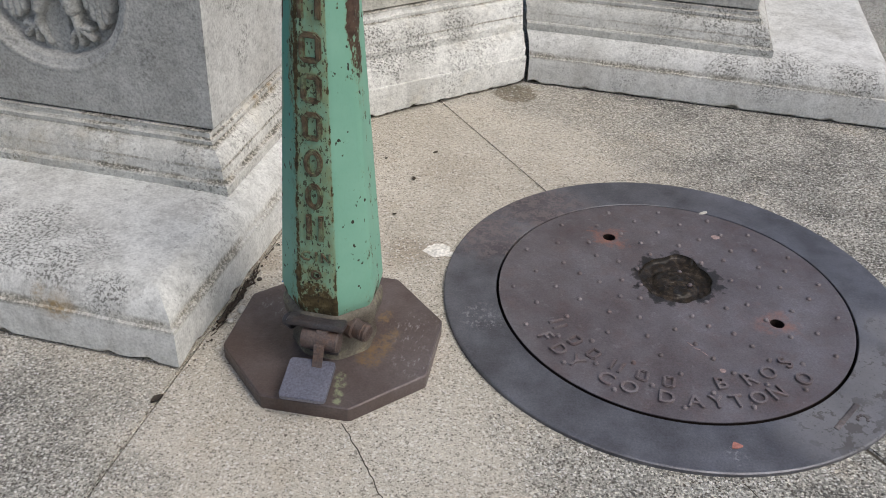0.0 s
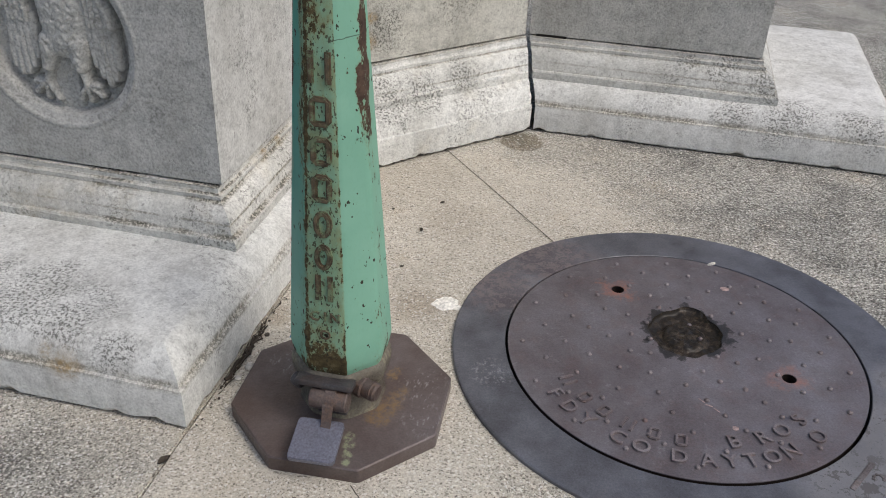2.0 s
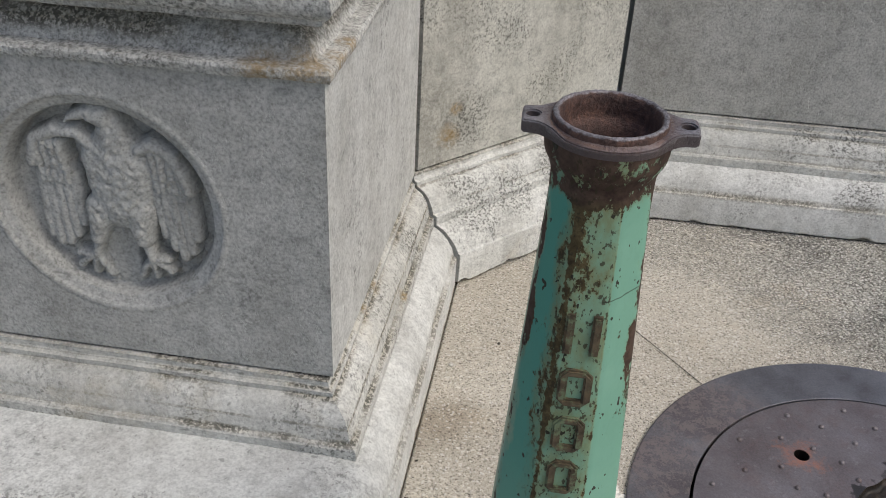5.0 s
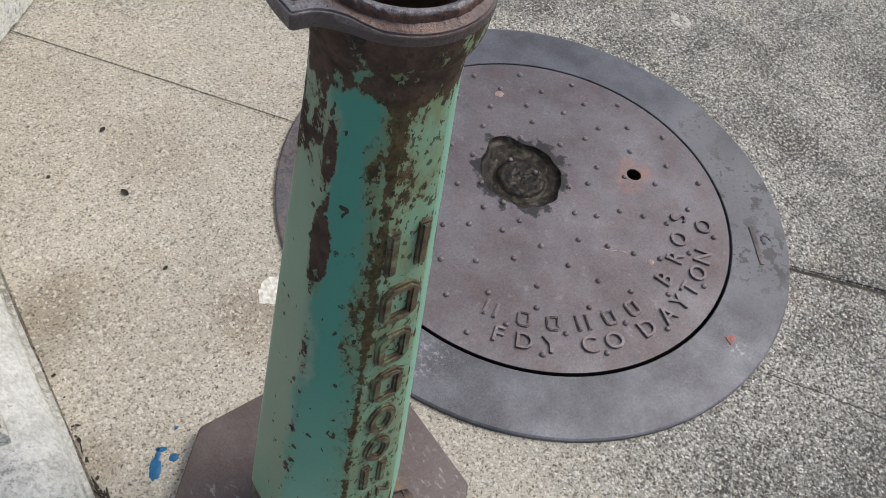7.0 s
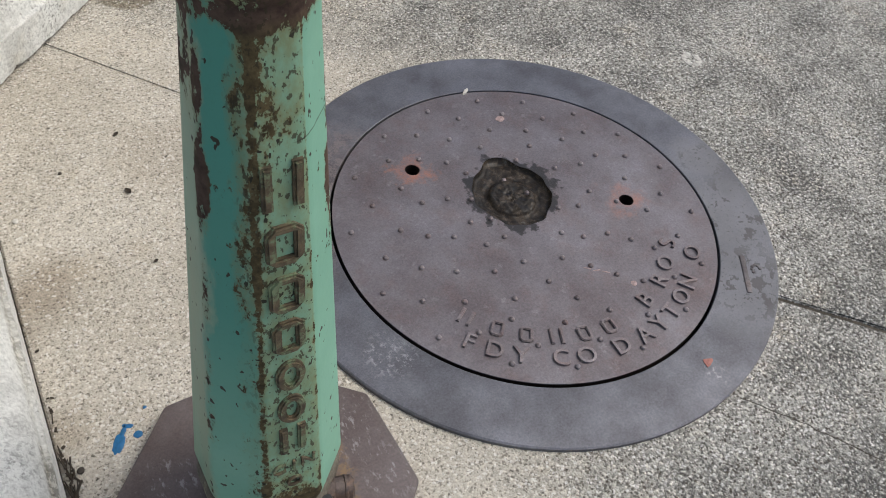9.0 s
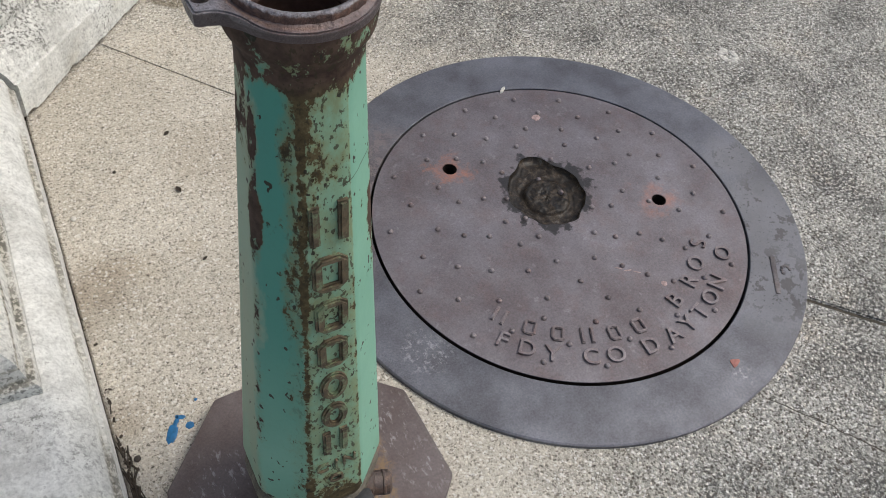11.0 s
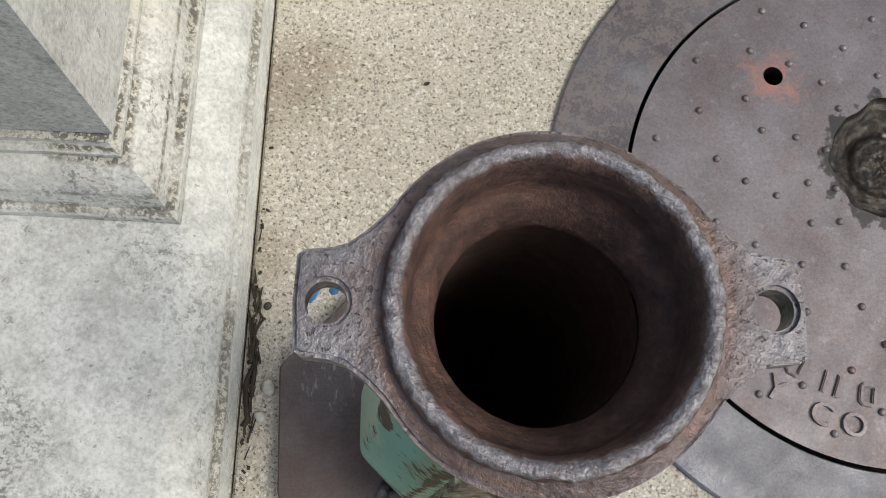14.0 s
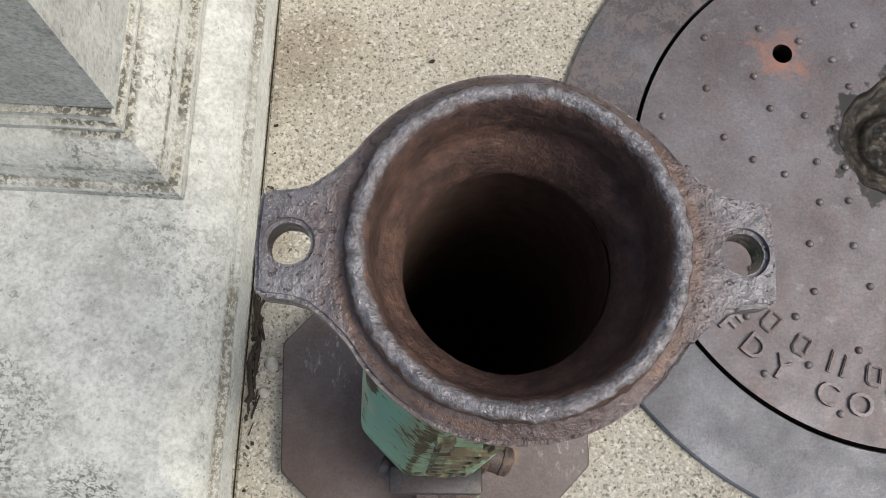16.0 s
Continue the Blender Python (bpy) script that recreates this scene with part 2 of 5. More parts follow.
def flange_iron():
    """The flange: blue-grey worn iron with purplish-brown skin, many small dark pits and orange rust at the foot of the rim."""
    m = Nodes("flange_iron", 0.45, 0.35)
    x, y, z = m.axes()
    radius = m.math("SQRT", m.math("ADD", m.math("MULTIPLY", x, x), m.math("MULTIPLY", y, y)))
    ringed = m.math("ADD", radius, m.math("MULTIPLY", m.math("SUBTRACT", m.noise(55, 5, 0.7), 0.5), 0.022))
    worn = m.ramp(m.math("MULTIPLY", ringed, 10.0), (0.475, 0.0), (0.570, 1.0))
    skin = m.ramp(m.noise(70, 5, 0.7), (0.36, (0.098, 0.066, 0.060)), (0.62, (0.172, 0.128, 0.120)))
    grey = m.ramp(m.noise(45, 5, 0.65), (0.36, (0.165, 0.155, 0.166)), (0.62, (0.258, 0.248, 0.262)))
    c = m.mix(m.math("ADD", 0.14, m.math("MULTIPLY", worn, 0.76)), skin, grey)
    c = m.mix(1.0, c, m.ramp(m.noise(420, 4, 0.7), (0.32, 0.70), (0.50, 1.0), (0.66, 1.22)), "MULTIPLY")
    pit = m.ramp(m.noise(430, 3, 0.6), (0.615, 0.0), (0.645, 1.0))
    c = m.mix(m.math("MULTIPLY", pit, 0.75), c, (0.075, 0.052, 0.050))
    foot = m.math("SUBTRACT", 1.0, m.math("MULTIPLY", m.math("ABSOLUTE", m.math("SUBTRACT", radius, 0.0468)), 460.0), clamp=True)
    patch = m.ramp(m.noise(26, 4, 0.65), (0.42, 0.0), (0.56, 1.0))
    c = m.mix(m.math("MULTIPLY", m.math("MULTIPLY", foot, patch), 0.4), c, (0.26, 0.135, 0.070))
    c = m.mix(m.math("MULTIPLY", m.ramp(m.noise(48, 6, 0.7), (0.56, 0.0), (0.70, 1.0)), 0.35), c, (0.23, 0.13, 0.09))
    # Sides are toned darker; on the ears this paints in a dark edge shadow.
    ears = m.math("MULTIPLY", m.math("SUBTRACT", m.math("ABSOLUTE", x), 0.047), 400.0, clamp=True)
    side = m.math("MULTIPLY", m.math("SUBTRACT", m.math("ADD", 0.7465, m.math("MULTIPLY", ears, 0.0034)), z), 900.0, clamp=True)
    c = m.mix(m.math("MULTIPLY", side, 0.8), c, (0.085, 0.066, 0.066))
    m.colour(c)
    m.rough(m.ramp(m.noise(300, 4, 0.7), (0.35, 0.52), (0.6, 0.32)))
    m.bump(m.math("SUBTRACT", m.math("ADD", m.math("MULTIPLY", m.noise(300, 4, 0.7), 1.2), m.noise(110, 4, 0.7)), m.math("MULTIPLY", pit, 0.5)), 0.7, 0.0013)
    return m.mat


def rim_iron():
    """The flange's raised rim: rubbed to grainy silver-grey metal along its crest, reddish brown and scaly down the bore."""
    m = Nodes("rim_iron", 0.5, 0.3)
    x, y, z = m.axes()
    ragged = m.math("ADD", z, m.math("MULTIPLY", m.math("SUBTRACT", m.noise(160, 5, 0.7), 0.5), 0.0046))
    crest = m.math("MULTIPLY", m.math("SUBTRACT", ragged, 0.7546), 800.0, clamp=True)
    scale = m.ramp(m.noise(120, 6, 0.75), (0.35, (0.046, 0.026, 0.022)), (0.52, (0.096, 0.053, 0.042)), (0.66, (0.170, 0.092, 0.064)))
    metal = m.ramp(m.noise(330, 5, 0.72), (0.35, (0.13, 0.112, 0.115)), (0.50, (0.225, 0.210, 0.220)), (0.66, (0.35, 0.337, 0.352)))
    m.colour(m.mix(crest, scale, metal))
    m.rough(m.mix(crest, (0.7,) * 3, (0.34,) * 3))
    m.put(m.bsdf.inputs["Metallic"], m.math("MULTIPLY", crest, 0.5))
    m.bump(m.math("ADD", m.math("MULTIPLY", m.noise(380, 4, 0.7), 1.2), m.noise(150, 3, 0.6)), 0.75, 0.0016)
    return m.mat


def plain(name, colour, rough=0.7, metal=0.0, vary=0.35, scale=120):
    m = Nodes(name, rough, metal)
    c = m.mix(1.0, (*colour, 1), m.ramp(m.noise(scale, 4, 0.65), (0.25, 1 - vary), (0.75, 1 + vary)), "MULTIPLY")
    m.colour(c)
    m.bump(m.noise(scale * 2, 3), 0.3, 0.0008)
    return m.mat


# ---------------------------------------------------------------- materials
# brown damp stains on the paving: x, y, radius, strength
STAINS = ((-0.115, 1.725, 0.085, 0.55), (-0.165, 1.535, 0.05, 0.35), (0.085, 1.567, 0.07, 0.45), (0.16, 1.89, 0.10, 0.2))
M_SLAB = aggregate("exposed_aggregate")
M_SOIL = plain("joint_soil", (0.07, 0.06, 0.045), 0.95, vary=0.5)
LEDGES = ((0.148, 0.005), (0.168, 0.003), (0.197, 0.0045), (0.2085, 0.003), (0.221, 0.004))
M_STONE = limestone("pale_limestone", (0.598, 0.600, 0.575), (0.480, 0.482, 0.458), 0.35)
M_PLINTH = limestone("plinth_limestone", (0.660, 0.664, 0.630), (0.592, 0.594, 0.565), 0.25, 0.0, ((0.077, 0.011),),
                     patches=((-0.30, 0.10, 0.12, 0.10), (-0.21, 0.07, 0.11, 0.08), (-0.43, 0.10, 0.12, 0.11), (-0.12, 0.03, 0.10, 0.05)),
                     stains=((-0.20, 0.005, 0.075, 0.035), (-0.23, 0.02, 0.09, 0.02)))
M_WALL = limestone("wall_limestone", (0.644, 0.636, 0.576), (0.501, 0.493, 0.435), 0.7, streaks=0.75,
                   patches=((0.085, 0.104, 0.30, 0.07), (0.20, 0.104, 0.46, 0.06)), stains=((0.05, 0.104, 0.28, 0.036), (0.065, 0.104, 0.33, 0.02)))
M_STONE_LICHEN = limestone("lichened_limestone", (0.665, 0.661, 0.620), (0.510, 0.505, 0.462), 0.7, 0.2, LEDGES,
                           patches=((-0.05, 0.78, 0.17, 0.06), (-0.04, 0.90, 0.14, 0.07)), front=0.35,
                           stains=((-0.085, 0.60, 0.207, 0.016), (-0.055, 0.66, 0.15, 0.016), (-0.088, 0.54, 0.21, 0.014)))
M_WALL_MOULD = limestone("wall_moulding_limestone", (0.735, 0.737, 0.701), (0.593, 0.592, 0.550), 0.45, 0.15, ((0.158, 0.003), (0.197, 0.003), (0.221, 0.006)), line=0.9,
                         patches=((0.08, 0.04, 0.13, 0.07), (0.17, 0.05, 0.15, 0.08), (0.29, 0.06, 0.17, 0.06), (0.06, 0.06, 0.19, 0.05)))
M_PLAIN_MOULD = limestone("plain_moulding_limestone", (0.633, 0.636, 0.607), (0.501, 0.501, 0.472), 0.45, 0.1, LEDGES, line=0.55,
                          patches=((0.575, 0.07, 0.19, 0.10), (0.46, 0.08, 0.20, 0.06), (0.36, 0.08, 0.21, 0.04)))
M_PLAIN_PLINTH = limestone("plain_plinth_limestone", (0.674, 0.676, 0.654), (0.561, 0.564, 0.539), 0.25, 0.0, ((0.077, 0.010),), patches=((0.63, 0.02, 0.11, 0.10), (0.50, 0.01, 0.11, 0.07), (0.80, 0.02, 0.11, 0.08)))
M_STONE_GREY = limestone("grey_limestone", (0.506, 0.505, 0.479), (0.393, 0.394, 0.371), 0.3, streaks=0.42, coarse=0.3)
# The ledge lines here darken the cap's recess: lichen, with its shade coloured in.
M_STONE_ROUGH = limestone("rough_limestone", (0.552, 0.552, 0.524), (0.408, 0.407, 0.379), 0.75, 0.12, ((0.690, 0.016), (0.704, 0.014)), coarse=0.9, stains=((-0.10, 0.359, 0.661, 0.046), (-0.155, 0.359, 0.661, 0.034), (-0.079, 0.40, 0.661, 0.028), (-0.079, 0.45, 0.664, 0.020)))
M_LID = iron("lid_iron", (0.150, 0.122, 0.122), (0.255, 0.228, 0.235), (0.20, 0.085, 0.06), 0.48, 0.35, 0.35)
M_FLANGE = flange_iron()
M_COLLAR = iron("collar_iron", (0.090, 0.074, 0.056), (0.20, 0.185, 0.145), (0.36, 0.33, 0.21), 0.6, 0.15, 0.85, 0.9, True)
M_HINGE = iron("hinge_iron", (0.050, 0.045, 0.047), (0.105, 0.10, 0.106), (0.15, 0.09, 0.055), 0.4, 0.4, 0.35)
M_BARREL = iron("rusty_iron", (0.075, 0.052, 0.044), (0.150, 0.118, 0.106), (0.24, 0.125, 0.062), 0.45, 0.3, 0.55, 0.6)
M_MARK = iron("mark_iron", (0.115, 0.10, 0.10), (0.24, 0.228, 0.235), (0.16, 0.10, 0.08), 0.5, 0.35, 0.4, 0.8)
M_DARK_RUST = plain("bore_rust", (0.13, 0.078, 0.058), 0.95)
# Near-black stands in for the shade of the manhole shaft and an open joint.
M_DARK = plain("pit_dark", (0.012, 0.011, 0.010), 0.95)
M_STEEL = iron("worn_steel", (0.165, 0.167, 0.205), (0.225, 0.227, 0.275), (0.12, 0.09, 0.08), 0.42, 0.5, 0.12, 0.15)
M_BLUE = plain("blue_paint", (0.012, 0.13, 0.30), 0.45)
M_MORTAR = plain("white_mortar", (0.74, 0.72, 0.66), 0.9, vary=0.5, scale=160)
M_PLUG = plain("worn_mortar", (0.50, 0.485, 0.44), 0.9, vary=0.6, scale=190)
M_CRUST = plain("pale_crust", (0.34, 0.25, 0.235), 0.8, vary=0.5)
M_PINK = plain("pink_petal", (0.36, 0.16, 0.13), 0.85)
M_LEAF = plain("dry_leaf", (0.042, 0.031, 0.021), 0.8, vary=0.6)
M_PEBBLE = plain("pale_pebble", (0.55, 0.53, 0.48), 0.8)
M_PEBBLE_DARK = plain("dark_pebble", (0.06, 0.05, 0.04), 0.8)


def painted_post():
    """Chipped mint-green paint over rusty iron, deeper teal on the facet beside the lettered one, olive film and brown grime on and beside the lettered face, bare brown iron at the neck and down one shoulder."""
    m = Nodes("chipped_green_paint", 0.5, spec=0.28)
    x, y, z = m.axes()
    # turn about the axis in half facets: 0 at the middle of the lettered face, its edges at -1 and 1
    turn = m.math("MULTIPLY", m.math("ARCTAN2", x, m.math("MULTIPLY", y, -1.0)), 1 / radians(22.5))

    def about(v, centre, half, soft):
        off = m.math("ABSOLUTE", m.math("SUBTRACT", v, centre))
        return m.math("MULTIPLY", m.math("SUBTRACT", half + soft, off), 1.0 / soft, clamp=True)

    def above(v, start, span):
        return m.math("MULTIPLY", m.math("SUBTRACT", v, start), 1.0 / span, clamp=True)

    def both(a, b, *more):
        r = m.math("MULTIPLY", a, b)
        for k in more:
            r = m.math("MULTIPLY", r, k)
        return r

    def inverse(v):
        return m.math("SUBTRACT", 1.0, v)

    wavy = m.math("ADD", turn, m.math("MULTIPLY", m.math("SUBTRACT", m.noise(24, 5, 0.65, m.stretch(1, 1, 0.45)), 0.5), 2.2))
    mint = m.ramp(m.noise(9, 5), (0.3, (0.185, 0.400, 0.290)), (0.7, (0.245, 0.480, 0.355)))
    c = m.mix(m.math("MULTIPLY", about(wavy, -2.1, 0.75, 0.5), m.math("ADD", 0.20, m.math("MULTIPLY", above(z, 0.22, 0.22), 0.75))), mint, (0.070, 0.295, 0.230))
    pale = both(m.math("MULTIPLY", m.math("SUBTRACT", -2.75, wavy), 2.5, clamp=True), m.ramp(m.noise(16, 4, 0.6, m.stretch(1, 1, 0.3)), (0.35, 0.55), (0.6, 1.0)))
    c = m.mix(m.math("MULTIPLY", pale, 0.75), c, (0.315, 0.350, 0.235))
    # grime
    top = above(z, 0.40, 0.14)
    column = both(about(wavy, -1.0, 0.42, 0.60), top, m.math("SUBTRACT", 1.0, m.math("MULTIPLY", above(z, 0.59, 0.06), 0.30)))
    crown = both(about(wavy, -0.25, 0.75, 0.5), above(z, 0.57, 0.07))
    edge = about(turn, -1.0, 0.05, 0.16)
    beside = both(about(wavy, -1.45, 0.25, 0.45), inverse(above(z, 0.36, 0.08)))
    ridge = about(turn, 1.0, 0.02, 0.10)
    back_ridge = about(turn, -3.0, 0.10, 0.30)
    rusty_edge = both(about(wavy, 3.40, 0.50, 0.40), m.math("ADD", 0.30, m.math("MULTIPLY", above(z, 0.40, 0.16), 0.70)))
    shoulder = both(m.math("MULTIPLY", m.math("SUBTRACT", -2.75, wavy), 2.0, clamp=True), above(z, 0.600, 0.05))
    neck = above(z, 0.690, 0.014)
    lettered = about(turn, 0.0, 0.98, 0.10)
    film_area = m.math("MAXIMUM", lettered, both(about(wavy, -1.2, 0.25, 0.45), m.math("ADD", 0.35, m.math("MULTIPLY", top, 0.65))))
    scar = both(about(turn, -3.05, 0.25, 0.30), about(z, 0.563, 0.018, 0.03))
    foot = inverse(above(z, 0.118, 0.035))
    toe = both(lettered, inverse(above(z, 0.150, 0.05)))
    load = m.math("MULTIPLY", column, 0.135)
    for area, weight in ((crown, 0.045), (edge, 0.120), (beside, 0.055), (ridge, 0.085), (back_ridge, 0.080), (scar, 0.16), (rusty_edge, 0.19), (shoulder, 0.165), (neck, 0.20), (foot, 0.07), (toe, 0.18)):
        load = m.math("ADD", load, m.math("MULTIPLY", area, weight))
    load = m.math("MINIMUM", load, 0.21)
    chips = m.noise(120, 6, 0.74, m.stretch(1, 1, 0.65))
    broad = m.noise(34, 5, 0.68, m.stretch(1, 1, 0.6))
    wear = m.math("ADD", m.math("ADD", m.math("MULTIPLY", chips, 0.52), m.math("MULTIPLY", broad, 0.48)), load)
    bare = m.ramp(wear, (0.628, 0.0), (0.650, 1.0))
    fringe = m.ramp(wear, (0.55, 0.0), (0.64, 1.0))
    olive = m.ramp(m.noise(70, 5, 0.7), (0.36, (0.040, 0.030, 0.014)), (0.52, (0.085, 0.064, 0.030)), (0.66, (0.150, 0.120, 0.060)))
    brown = m.ramp(m.noise(60, 5, 0.7), (0.35, (0.040, 0.024, 0.018)), (0.62, (0.105, 0.068, 0.050)))
    rust = m.mix(m.math("MAXIMUM", m.math("MAXIMUM", neck, shoulder), m.math("MAXIMUM", m.math("MAXIMUM", rusty_edge, scar), back_ridge)), olive, brown)
    film = both(film_area, m.ramp(m.noise(100, 5, 0.72, m.stretch(1, 1, 0.5)), (0.34, 0.45), (0.60, 1.0)), m.math("ADD", 0.55, m.math("MULTIPLY", m.ramp(m.noise(22, 4, 0.6), (0.36, 0.0), (0.6, 1.0)), 0.45)))
    c = m.mix(m.math("MULTIPLY", film, 0.80), c, (0.225, 0.245, 0.120))
    c = m.mix(m.math("MULTIPLY", both(fringe, m.math("MAXIMUM", film_area, m.math("MULTIPLY", load, 5.0, clamp=True))), 0.65), c, (0.215, 0.205, 0.095))
    c = m.mix(bare, c, rust)
    fleck = m.ramp(m.noise(240, 3, 0.6, m.stretch(1, 1, 0.55)), (0.575, 0.0), (0.60, 1.0))
    c = m.mix(both(fleck, m.math("ADD", m.math("MULTIPLY", film_area, 0.80), 0.03)), c, (0.050, 0.040, 0.022))
    nick = m.ramp(m.noise(120, 2, 0.5, m.stretch(1, 1, 0.6)), (0.685, 0.0), (0.695, 1.0))
    c = m.mix(nick, c, (0.035, 0.034, 0.022))
    ring = m.math("ABSOLUTE", m.math("SUBTRACT", m.math("ADD", z, m.math("MULTIPLY", m.noise(40, 3), 0.008)), m.math("ADD", 0.614, m.math("MULTIPLY", x, 0.08))))
    hairline = m.math("MULTIPLY", m.math("SUBTRACT", 1.0, m.math("MULTIPLY", ring, 1100.0), clamp=True), m.math("MULTIPLY", m.math("SUBTRACT", x, 0.008), 200.0, clamp=True))
    c = m.mix(m.math("MULTIPLY", hairline, 0.85), c, (0.03, 0.035, 0.025))
    m.colour(c)
    m.rough(m.mix(bare, m.mix(film, (0.50,) * 3, (0.70,) * 3), (0.85,) * 3))
    h = m.math("ADD", m.math("MULTIPLY", bare, -0.8), m.math("MULTIPLY", m.noise(120, 4, 0.65), m.math("ADD", 0.20, m.math("MULTIPLY", film_area, 0.4))))
    m.bump(h, 0.65, 0.0014)
    return m.mat


def stained_plate():
    """The post's plate: smooth brown-black iron, ochre rust below the plug, dried green drips before the pedal, pale scuffs."""
    m = Nodes("plate_top_iron", 0.45, 0.3)
    c = m.mix(m.ramp(m.noise(9, 6, 0.65), (0.38, 0.0), (0.66, 1.0)), (0.098, 0.071, 0.062), (0.158, 0.131, 0.127))
    c = m.mix(1.0, c, m.ramp(m.noise(280, 3, 0.7), (0.25, 0.8), (0.75, 1.2)), "MULTIPLY")

    def around(px, py, pr, wobble, scale):
        d = m.t.nodes.new("ShaderNodeVectorMath")
        d.operation = "DISTANCE"
        m.link(m.co, d.inputs[0])
        d.inputs[1].default_value = (px, py, 0.026)
        far = m.math("ADD", d.outputs["Value"], m.math("MULTIPLY", m.math("SUBTRACT", m.noise(scale, 5, 0.7), 0.5), wobble))
        return m.math("SUBTRACT", 2.2, m.math("MULTIPLY", far, 2.2 / pr), clamp=True)

    tuft = m.ramp(m.noise(110, 5, 0.75), (0.40, 0.0), (0.56, 1.0))
    for px, py, pr in ((0.076, -0.024, 0.026), (0.088, 0.012, 0.018), (0.066, -0.050, 0.022), (0.070, 0.055, 0.016)):
        c = m.mix(m.math("MULTIPLY", m.math("MULTIPLY", around(px, py, pr, 0.05, 40), tuft), 0.7), c, (0.27, 0.175, 0.08))
    for px, py, pr in ((0.036, -0.098, 0.011), (0.041, -0.116, 0.010), (0.043, -0.134, 0.009), (0.045, -0.150, 0.008)):
        c = m.mix(m.math("MULTIPLY", m.math("MULTIPLY", around(px, py, pr, 0.02, 60), tuft), 0.85), c, (0.36, 0.40, 0.25))
    scuff = m.math("MULTIPLY", m.ramp(m.noise(150, 4, 0.75, m.stretch(1, 0.4, 1)), (0.56, 0.0), (0.64, 1.0)), m.math("MAXIMUM", around(-0.100, 0.055, 0.05, 0.06, 20), m.math("MAXIMUM", around(0.140, -0.040, 0.05, 0.06, 20), around(0.118, 0.030, 0.05, 0.06, 20))))
    c = m.mix(m.math("MULTIPLY", scuff, 0.5), c, (0.42, 0.41, 0.41))
    m.colour(c)
    m.rough(m.ramp(m.noise(40, 5, 0.6), (0.3, 0.30), (0.7, 0.52)))
    m.bump(m.math("ADD", m.noise(420, 4, 0.7), m.math("MULTIPLY", m.noise(110, 4, 0.65), 1.2)), 0.35, 0.0012)
    return m.mat


def pitted_ring():
    """The manhole's ring: smooth blue-grey iron with a pitted, pale-crusted stretch, a reddish scaly one and a few scuffs."""
    m = Nodes("ring_iron", 0.42, 0.5)
    c = m.mix(m.ramp(m.noise(9, 6, 0.65), (0.38, 0.0), (0.66, 1.0)), (0.100, 0.100, 0.112), (0.185, 0.189, 0.212))
    c = m.mix(1.0, c, m.ramp(m.noise(300, 3, 0.7), (0.25, 0.75), (0.75, 1.22)), "MULTIPLY")

    def around(deg, r, pr, wobble=0.10):
        d = m.t.nodes.new("ShaderNodeVectorMath")
        d.operation = "DISTANCE"
        m.link(m.co, d.inputs[0])
        d.inputs[1].default_value = (r * math.cos(radians(deg)), r * math.sin(radians(deg)), 0.007)
        far = m.math("ADD", d.outputs["Value"], m.math("MULTIPLY", m.math("SUBTRACT", m.noise(18, 5, 0.65), 0.5), wobble))
        return m.math("SUBTRACT", 2.0, m.math("MULTIPLY", far, 2.0 / pr), clamp=True)

    crust = m.math("MAXIMUM", around(-33, 0.355, 0.11), m.math("MAXIMUM", around(-58, 0.355, 0.11), around(-12, 0.36, 0.06)))
    blot = m.ramp(m.noise(36, 6, 0.68), (0.545, 0.0), (0.565, 1.0))
    pits = m.ramp(m.noise(150, 4, 0.7), (0.60, 0.0), (0.63, 1.0))
    flakes = m.math("MAXIMUM", blot, pits)
    c = m.mix(m.math("MULTIPLY", crust, 0.4), c, (0.29, 0.29, 0.30))
    c = m.mix(m.math("MULTIPLY", m.math("MULTIPLY", crust, flakes), 0.75), c, (0.095, 0.09, 0.088))
    scale = m.math("MAXIMUM", around(126, 0.35, 0.12), around(150, 0.35, 0.10))
    flake = m.ramp(m.noise(75, 6, 0.72), (0.46, 0.0), (0.56, 1.0))
    c = m.mix(m.math("MULTIPLY", scale, 0.32), c, (0.105, 0.072, 0.068))
    c = m.mix(m.math("MULTIPLY", m.math("MULTIPLY", scale, flake), 0.55), c, (0.24, 0.20, 0.195))
    scuff = m.math("MULTIPLY", m.ramp(m.noise(120, 4, 0.75), (0.52, 0.0), (0.62, 1.0)), m.math("MAXIMUM", around(-168, 0.345, 0.045, 0.04), around(-88, 0.37, 0.02, 0.03)))
    c = m.mix(m.math("MULTIPLY", scuff, 0.55), c, (0.42, 0.42, 0.43))
    m.colour(c)
    m.rough(m.mix(m.math("MAXIMUM", crust, scale), m.ramp(m.noise(40, 5, 0.6), (0.3, 0.32), (0.7, 0.56)), (0.7,) * 3))
    m.bump(m.math("ADD", m.math("MULTIPLY", m.math("MULTIPLY", crust, flakes), -1.5), m.math("ADD", m.noise(420, 4, 0.7), m.math("MULTIPLY", m.noise(110, 4, 0.65), 1.2))), 0.4, 0.0012)
    return m.mat


M_PLATE_TOP = stained_plate()
M_RING = pitted_ring()
M_PAINT = painted_post()


def grimed_letters():
    """Raised letters: green paint worn through to dark brown grime."""
    m = Nodes("grimed_green_paint", 0.6)
    m.co = m.world_co()
    worn = m.ramp(m.noise(70, 5, 0.7), (0.50, 0.0), (0.60, 1.0))
    m.colour(m.mix(worn, m.ramp(m.noise(90, 4), (0.35, (0.045, 0.034, 0.019)), (0.65, (0.135, 0.100, 0.058))), (0.16, 0.205, 0.115)))
    m.bump(m.noise(200, 4, 0.7), 0.6, 0.0014)
    return m.mat


M_GRIME = grimed_letters()


